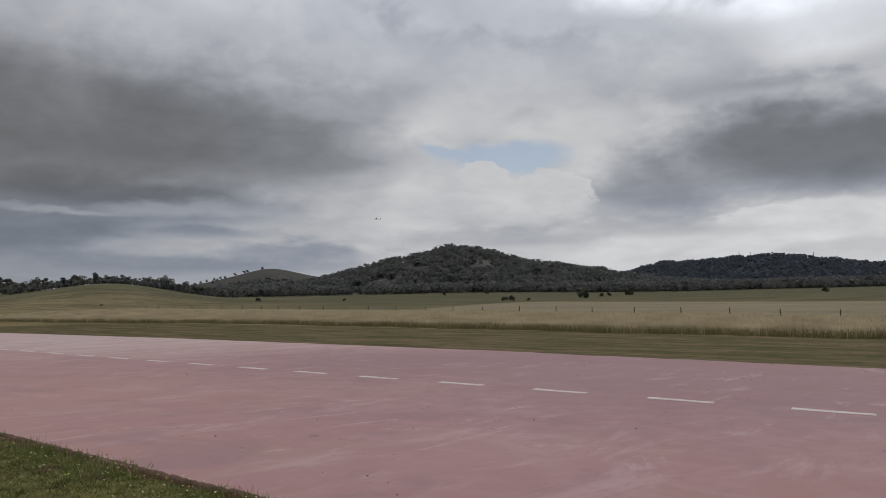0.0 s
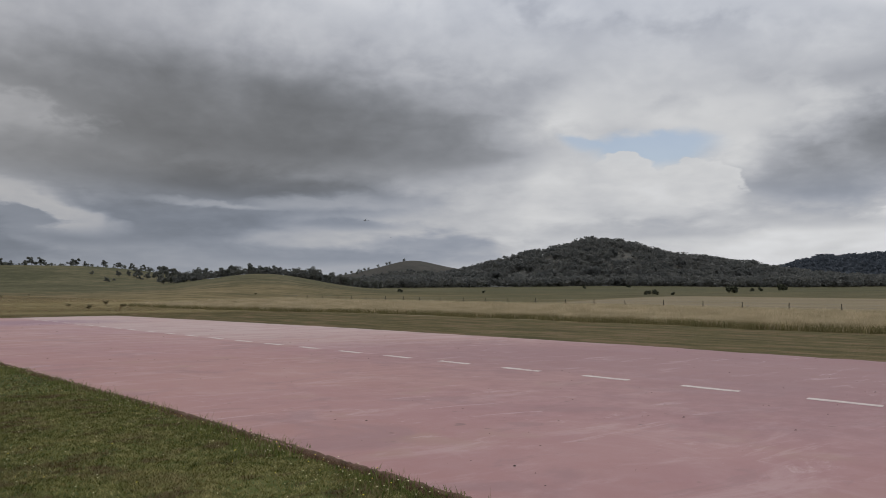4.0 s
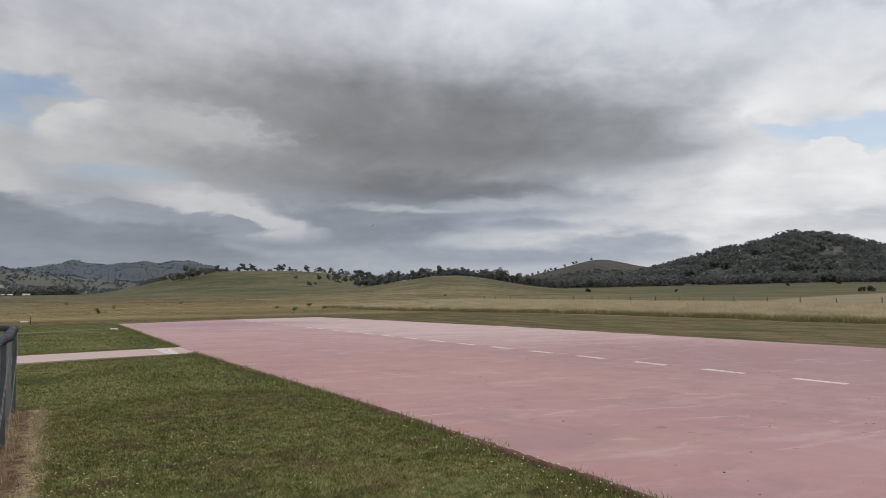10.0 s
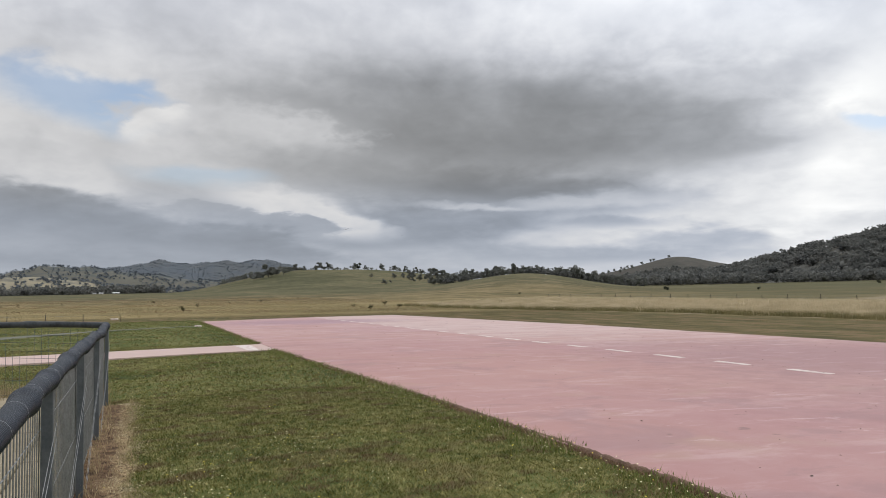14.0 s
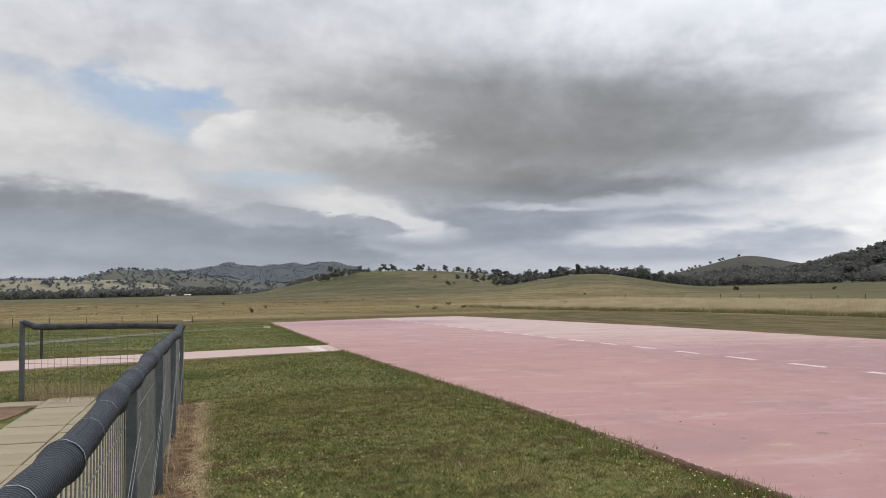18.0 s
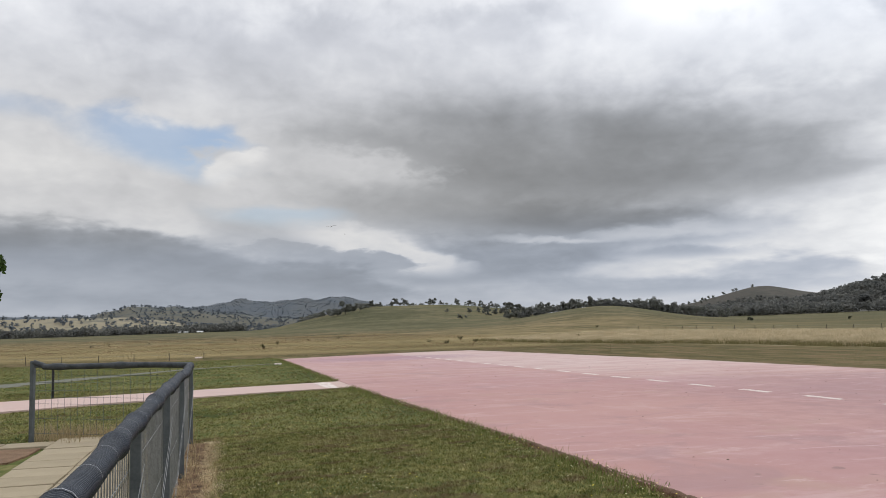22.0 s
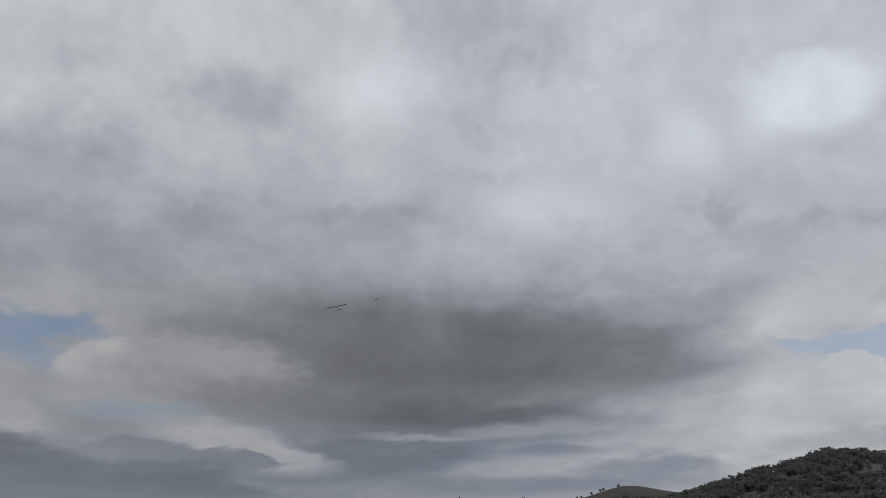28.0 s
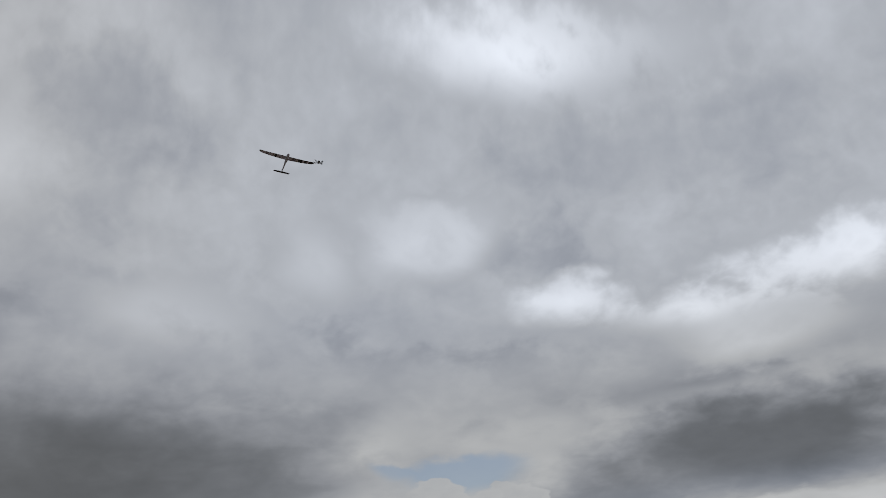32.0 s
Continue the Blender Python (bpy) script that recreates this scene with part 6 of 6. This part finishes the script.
def loft(bm, sections):
    loops = [[bm.verts.new(p) for p in s] for s in sections]
    n = len(loops[0])
    for a, b in zip(loops, loops[1:]):
        for k in range(n):
            bm.faces.new((a[k], a[(k + 1) % n], b[(k + 1) % n], b[k]))
    bm.faces.new(loops[0][::-1])
    bm.faces.new(loops[-1])
    bmesh.ops.recalc_face_normals(bm, faces=bm.faces)


def build_glider():
    g = thing("model_glider", "white model glider with dark wing bands and tips", "model aircraft")
    bm = bmesh.new()
    X, Z = (1, 0, 0), (0, 0, 1)
    rings = [((0, 0.36, -0.012), 0.008, 0.008), ((0, 0.34, -0.010), 0.026, 0.028), ((0, 0.26, -0.005), 0.046, 0.056), ((0, 0.12, 0.0), 0.052, 0.066), ((0, -0.04, 0.0), 0.044, 0.054),
             ((0, -0.2, 0.005), 0.028, 0.032), ((0, -0.45, 0.01), 0.020, 0.022), ((0, -0.78, 0.018), 0.015, 0.016), ((0, -0.82, 0.02), 0.010, 0.010)]
    tube(bm, [(c, a, b, X, Z) for c, a, b in rings], 14)
    bmesh.ops.recalc_face_normals(bm, faces=bm.faces)
    body = part("fuselage", bm, M_FOAM, g, "white foam fuselage", True)
    bm = bmesh.new()
    tube(bm, [(c, a, b, X, Z) for c, a, b in [((0, 0.27, 0.046), 0.010, 0.006), ((0, 0.20, 0.058), 0.030, 0.022), ((0, 0.12, 0.064), 0.028, 0.018), ((0, 0.05, 0.06), 0.010, 0.006)]], 10)
    part("canopy", bm, M_DARK_FILM, body, "dark canopy", True)
    # wing halves, each from the root with its bands of film
    span = 0.9
    for sgn in (-1, 1):
        def sec(t):
            x = sgn * (0.03 + (span - 0.03) * t)
            ch = 0.205 * (1 - 0.42 * t ** 1.6) if t < 0.9 else 0.205 * (1 - 0.42 * t ** 1.6) * math.sqrt(max(0.03, 1 - ((t - 0.9) / 0.1) ** 2))
            z = 0.050 + 0.035 * t + 0.06 * max(0, t - 0.6) ** 1.3
            return [(x, 0.06 + y - 0.025 * t, z + h) for y, h in wing_section(ch, 0.022 * (1 - 0.45 * t))]
        cuts = [(0.0, 0.16, M_FOAM), (0.16, 0.30, M_PINKISH if sgn < 0 else M_DARK_FILM), (0.30, 0.40, M_FOAM), (0.40, 0.55, M_DARK_FILM), (0.55, 0.62, M_FOAM), (0.62, 0.72, M_DARK_FILM if sgn < 0 else M_FOAM), (0.72, 0.80, M_FOAM), (0.80, 1.0, M_DARK_FILM)]
        if sgn > 0:
            cuts = [(0.0, 0.20, M_FOAM), (0.20, 0.24, M_PINKISH), (0.24, 0.34, M_FOAM), (0.34, 0.42, M_DARK_FILM), (0.42, 0.66, M_FOAM), (0.66, 0.74, M_PINKISH), (0.74, 0.95, M_FOAM), (0.95, 1.0, M_DARK_FILM)]
        wing = None
        for a, b, mat in cuts:
            bm = bmesh.new()
            loft(bm, [sec(a + (b - a) * k / 6) for k in range(7)])
            if wing is None:
                wing = part("wing", bm, mat, g, "slim tapered foam wing", True)
            else:
                part("wing_band", bm, mat, wing, "dark film band" if mat is M_DARK_FILM else "", True)
    for sgn in (-1, 1):
        bm = bmesh.new()
        secs = []
        for k in range(6):
            t = k / 5
            ch = 0.105 * (1 - 0.35 * t) * (1 if t < 0.95 else 0.6)
            secs.append([(sgn * 0.27 * t, -0.76 + y - 0.02 * t, 0.028 + h) for y, h in wing_section(ch, 0.007)])
        loft(bm, secs)
        part("tailplane", bm, M_DARK_FILM if sgn < 0 else M_DARK_FILM, g, "dark tailplane half", True)
    bm = bmesh.new()
    loft(bm, [[(h, -0.76 + y - 0.05 * t, 0.02 + 0.17 * t) for y, h in wing_section(0.14 * (1 - 0.45 * t), 0.007)] for t in (0, 0.3, 0.6, 0.85, 1.0)])
    part("fin", bm, M_FOAM, g, "white upright fin", True)
    return g


def build_drone():
    d = thing("racing_drone", "small black four-rotor racing drone", "drone")
    bm = bmesh.new()
    box(bm, -0.028, 0.028, -0.075, 0.08, -0.016, 0.022, 0.006)
    body = part("frame_plates", bm, M_CARBON, d)
    bm = bmesh.new()
    box(bm, -0.02, 0.02, -0.045, 0.045, 0.024, 0.055, 0.005)
    part("battery", bm, M_DARK_FILM, d, "strapped battery pack")
    bm = bmesh.new()
    rod(bm, (0, 0.075, 0.008), (0, 0.10, 0.02), 0.012, 0.010, 10)
    part("camera_pod", bm, M_CARBON, body)
    bm = bmesh.new()
    rod(bm, (0, -0.07, 0.01), (0, -0.12, 0.06), 0.003, 0.002, 6)
    part("antenna", bm, M_CARBON, body)
    for sx in (-1, 1):
        for sy in (-1, 1):
            tip = Vector((sx * 0.115, sy * 0.10, 0.0))
            bm = bmesh.new()
            rod(bm, (sx * 0.02, sy * 0.03, 0), tip, 0.011, 0.009, 8)
            part("arm", bm, M_CARBON, d)
            bm = bmesh.new()
            rod(bm, tip + Vector((0, 0, -0.008)), tip + Vector((0, 0, 0.022)), 0.015, 0.014, 12)
            motor = part("motor", bm, M_GALV, d)
            bm = bmesh.new()
            for k in range(3):
                m = Matrix.Translation(tip + Vector((0, 0, 0.026))) @ pose(0, 0, 0, 0, 0, 120 * k + 40 * sx) @ pose(0, 0, 0, 12, 0, 0)
                box(bm, 0.004, 0.064, -0.008, 0.008, -0.0015, 0.0015, 0, m)
            part("propeller", bm, M_CARBON, motor)
    return d


glider = build_glider()
drone = build_drone()

# pavers last
build_footpath()


def motions():
    walk(glider, [
        (0, pose(104.03, 107.03, 16.51, 2.0, 6.0, 47.9)),
        (0.5, pose(102.53, 111.45, 16.35, 2.0, 6.2, 50.3)),
        (1, pose(101.12, 115.59, 16.30, 2.0, 6.4, 52.6)),
        (1.5, pose(100.10, 119.30, 16.30, 2.0, 6.6, 54.6)),
        (2, pose(98.14, 123.68, 16.21, 2.0, 6.8, 57.0)),
        (2.5, pose(96.52, 127.63, 16.34, 2.0, 7.0, 59.2)),
        (3, pose(94.98, 131.44, 16.44, 2.0, 7.2, 61.3)),
        (3.5, pose(93.40, 135.17, 16.48, 2.0, 7.4, 63.4)),
        (5.5, pose(102.46, 176.69, 18.69, 2.0, 8.4, 85.5)),
        (6, pose(104.36, 187.12, 19.11, 2.0, 8.8, 90.9)),
        (6.5, pose(103.22, 193.46, 19.32, 2.0, 9.2, 93.3)),
        (7, pose(102.05, 199.69, 19.77, 2.0, 9.6, 95.6)),
        (7.5, pose(100.38, 206.06, 20.52, 2.0, 10.0, 98.0)),
        (8, pose(99.02, 212.24, 20.93, 2.0, 10.4, 100.3)),
        (8.5, pose(97.05, 218.61, 21.28, 2.0, 10.8, 102.7)),
        (9, pose(94.54, 225.12, 21.67, 2.0, 11.2, 105.2)),
        (10, pose(87.15, 228.00, 22.50, 2.0, 12.0, 111.3)),
        (11, pose(80.28, 230.54, 22.10, 2.0, 10.8, 117.3)),
        (12, pose(74.03, 232.72, 20.99, 2.0, 9.7, 123.1)),
        (13, pose(64.75, 229.31, 19.80, 2.0, 8.5, 129.2)),
        (14, pose(55.51, 225.50, 20.29, 2.0, 7.3, 137.7)),
        (14.5, pose(51.32, 223.39, 20.33, 2.0, 6.8, 141.9)),
        (16.5, pose(35.24, 206.15, 20.16, 2.0, 4.4, 158.3)),
        (17, pose(32.07, 201.56, 20.57, 2.0, 3.8, 160.9)),
        (18, pose(27.33, 192.00, 21.66, 2.0, 2.5, 165.9)),
        (19, pose(23.90, 182.37, 21.40, 2.0, 1.2, 170.5)),
        (20, pose(20.60, 166.16, 20.11, 2.0, 0.0, 171.9)),
        (21, pose(18.48, 149.78, 19.60, 2.0, 3.0, 172.9)),
        (22, pose(18.39, 137.56, 19.66, 2.0, 6.0, 172.4)),
        (23, pose(18.51, 123.27, 19.67, 2.0, 4.0, 171.5)),
        (24, pose(17.99, 109.82, 18.84, 2.0, 2.0, 170.7)),
        (24.5, pose(17.71, 103.02, 18.82, 2.0, 1.0, 170.2)),
        (26.5, pose(17.47, 72.74, 19.45, 2.0, 7.0, 166.5)),
        (26.8, pose(17.45, 69.64, 19.21, 2.0, 7.2, 165.5)),
        (27, pose(17.76, 67.44, 19.19, 2.0, 7.3, 164.6)),
        (27.3, pose(17.63, 63.74, 18.13, 2.0, 7.5, 163.5)),
        (27.6, pose(17.55, 59.86, 17.68, 2.0, 7.7, 158.2)),
        (28, pose(17.66, 56.61, 17.62, 2.0, 8.0, 151.7)),
        (28.4, pose(17.80, 53.12, 17.69, 2.0, 6.8, 148.9)),
        (28.7, pose(17.91, 50.40, 17.92, 2.0, 5.9, 148.2)),
        (29, pose(17.22, 46.36, 17.43, 2.0, 5.0, 147.6)),
        (29.3, pose(17.15, 43.08, 17.21, 2.0, 5.3, 145.6)),
        (29.6, pose(16.79, 39.99, 16.71, 2.0, 5.6, 143.8)),
        (30, pose(16.91, 36.52, 16.53, 2.0, 6.0, 137.2)),
        (30.3, pose(17.07, 34.04, 16.58, 2.0, 3.5, 141.5)),
        (30.6, pose(16.79, 30.63, 16.36, 2.0, 1.0, 143.6)),
        (30.9, pose(16.21, 27.38, 15.99, 2.0, -1.2, 144.8)),
        (31, pose(15.95, 26.28, 15.92, 2.0, -2.0, 145.3)),
        (31.2, pose(15.76, 24.22, 15.84, 2.0, -5.5, 149.8)),
        (31.4, pose(15.31, 22.05, 15.68, 2.0, -9.0, 150.4)),
        (31.7, pose(15.29, 19.61, 15.94, 2.0, -8.0, 150.6)),
        (32, pose(15.20, 17.03, 15.84, 2.0, -8.0, 150.3)),
    ])
    walk(drone, [
        (0, pose(109.96, 105.89, 11.90, -12.0, 3.0, 46.0)),
        (0.5, pose(107.85, 111.11, 12.09, -12.0, 3.1, 48.8)),
        (1, pose(106.53, 115.35, 12.20, -12.0, 3.2, 51.0)),
        (1.5, pose(105.58, 119.16, 12.25, -12.0, 3.3, 53.1)),
        (2, pose(104.12, 123.30, 12.35, -12.0, 3.4, 55.3)),
        (2.5, pose(102.96, 127.09, 12.32, -12.0, 3.5, 57.3)),
        (3, pose(101.14, 131.30, 12.61, -12.0, 3.6, 59.6)),
        (3.5, pose(100.00, 134.86, 12.96, -12.0, 3.7, 61.5)),
        (5.5, pose(108.86, 177.92, 15.86, -12.0, 4.2, 84.2)),
        (6, pose(111.17, 188.43, 16.26, -12.0, 4.4, 89.5)),
        (6.5, pose(110.29, 194.88, 16.22, -12.0, 4.6, 91.8)),
        (7, pose(109.38, 201.19, 16.58, -12.0, 4.8, 94.1)),
        (7.5, pose(108.28, 207.52, 17.25, -12.0, 5.0, 96.4)),
        (8, pose(108.24, 213.24, 18.06, -12.0, 5.2, 98.4)),
        (8.5, pose(109.05, 218.53, 18.31, -12.0, 5.4, 100.1)),
        (9, pose(109.60, 223.90, 18.95, -12.0, 5.6, 101.9)),
        (10, pose(103.21, 226.85, 19.69, -12.0, 6.0, 107.8)),
        (11, pose(96.81, 229.60, 20.33, -12.0, 5.4, 113.6)),
        (12, pose(90.73, 232.12, 19.73, -12.0, 4.8, 119.4)),
        (13, pose(81.83, 228.94, 19.05, -12.0, 4.2, 125.3)),
        (14, pose(72.45, 225.68, 18.74, -12.0, 3.7, 133.8)),
        (14.5, pose(66.92, 224.18, 18.66, -12.0, 3.4, 138.2)),
        (16.5, pose(48.82, 207.91, 17.51, -12.0, 2.2, 154.8)),
        (17, pose(44.60, 203.63, 17.71, -12.0, 1.9, 157.6)),
        (18, pose(38.54, 194.39, 18.17, -12.0, 1.2, 162.8)),
        (19, pose(35.82, 184.44, 19.04, -12.0, 0.6, 167.0)),
        (20, pose(30.15, 168.37, 17.98, -12.0, 0.0, 168.8)),
        (21, pose(23.29, 152.34, 18.46, -12.0, 1.5, 171.3)),
        (22, pose(20.99, 140.18, 18.63, -12.0, 3.0, 171.5)),
        (23, pose(22.01, 125.45, 18.40, -12.0, 2.0, 170.0)),
        (24, pose(22.46, 111.36, 18.57, -12.0, 1.0, 168.6)),
        (24.5, pose(22.36, 104.33, 18.73, -12.0, 0.5, 167.9)),
        (26.5, pose(18.97, 74.20, 18.63, -12.0, 3.5, 165.7)),
        (26.8, pose(19.17, 70.78, 19.15, -12.0, 3.6, 164.5)),
        (27, pose(19.56, 68.38, 19.58, -12.0, 3.7, 163.4)),
        (27.3, pose(19.77, 64.33, 19.09, -12.0, 3.8, 161.9)),
        (27.6, pose(20.08, 60.14, 18.86, -12.0, 3.9, 160.1)),
        (28, pose(20.82, 56.63, 18.49, -12.0, 4.0, 157.8)),
        (28.4, pose(21.02, 53.17, 17.88, -12.0, 3.4, 156.8)),
        (28.7, pose(20.97, 50.54, 17.74, -12.0, 3.0, 156.2)),
        (29, pose(20.00, 46.47, 17.28, -12.0, 2.5, 155.7)),
        (29.3, pose(19.68, 43.08, 17.34, -12.0, 2.7, 154.8)),
        (29.6, pose(19.00, 39.87, 17.20, -12.0, 2.8, 154.1)),
        (30, pose(18.87, 36.23, 17.34, -12.0, 3.0, 152.5)),
        (30.3, pose(18.94, 33.66, 17.44, -12.0, 1.7, 150.8)),
        (30.6, pose(18.61, 30.18, 17.07, -12.0, 0.5, 148.7)),
        (30.9, pose(17.96, 26.90, 16.52, -12.0, -0.6, 146.8)),
        (31, pose(17.66, 25.84, 16.34, -12.0, -1.0, 146.2)),
        (31.2, pose(17.41, 23.79, 16.11, -12.0, -2.8, 146.6)),
        (31.4, pose(16.88, 21.64, 15.84, -12.0, -4.5, 147.2)),
        (31.7, pose(16.68, 19.20, 16.11, -12.0, -4.0, 147.6)),
        (32, pose(16.31, 16.69, 16.05, -12.0, -4.0, 147.7)),
    ])


motions()
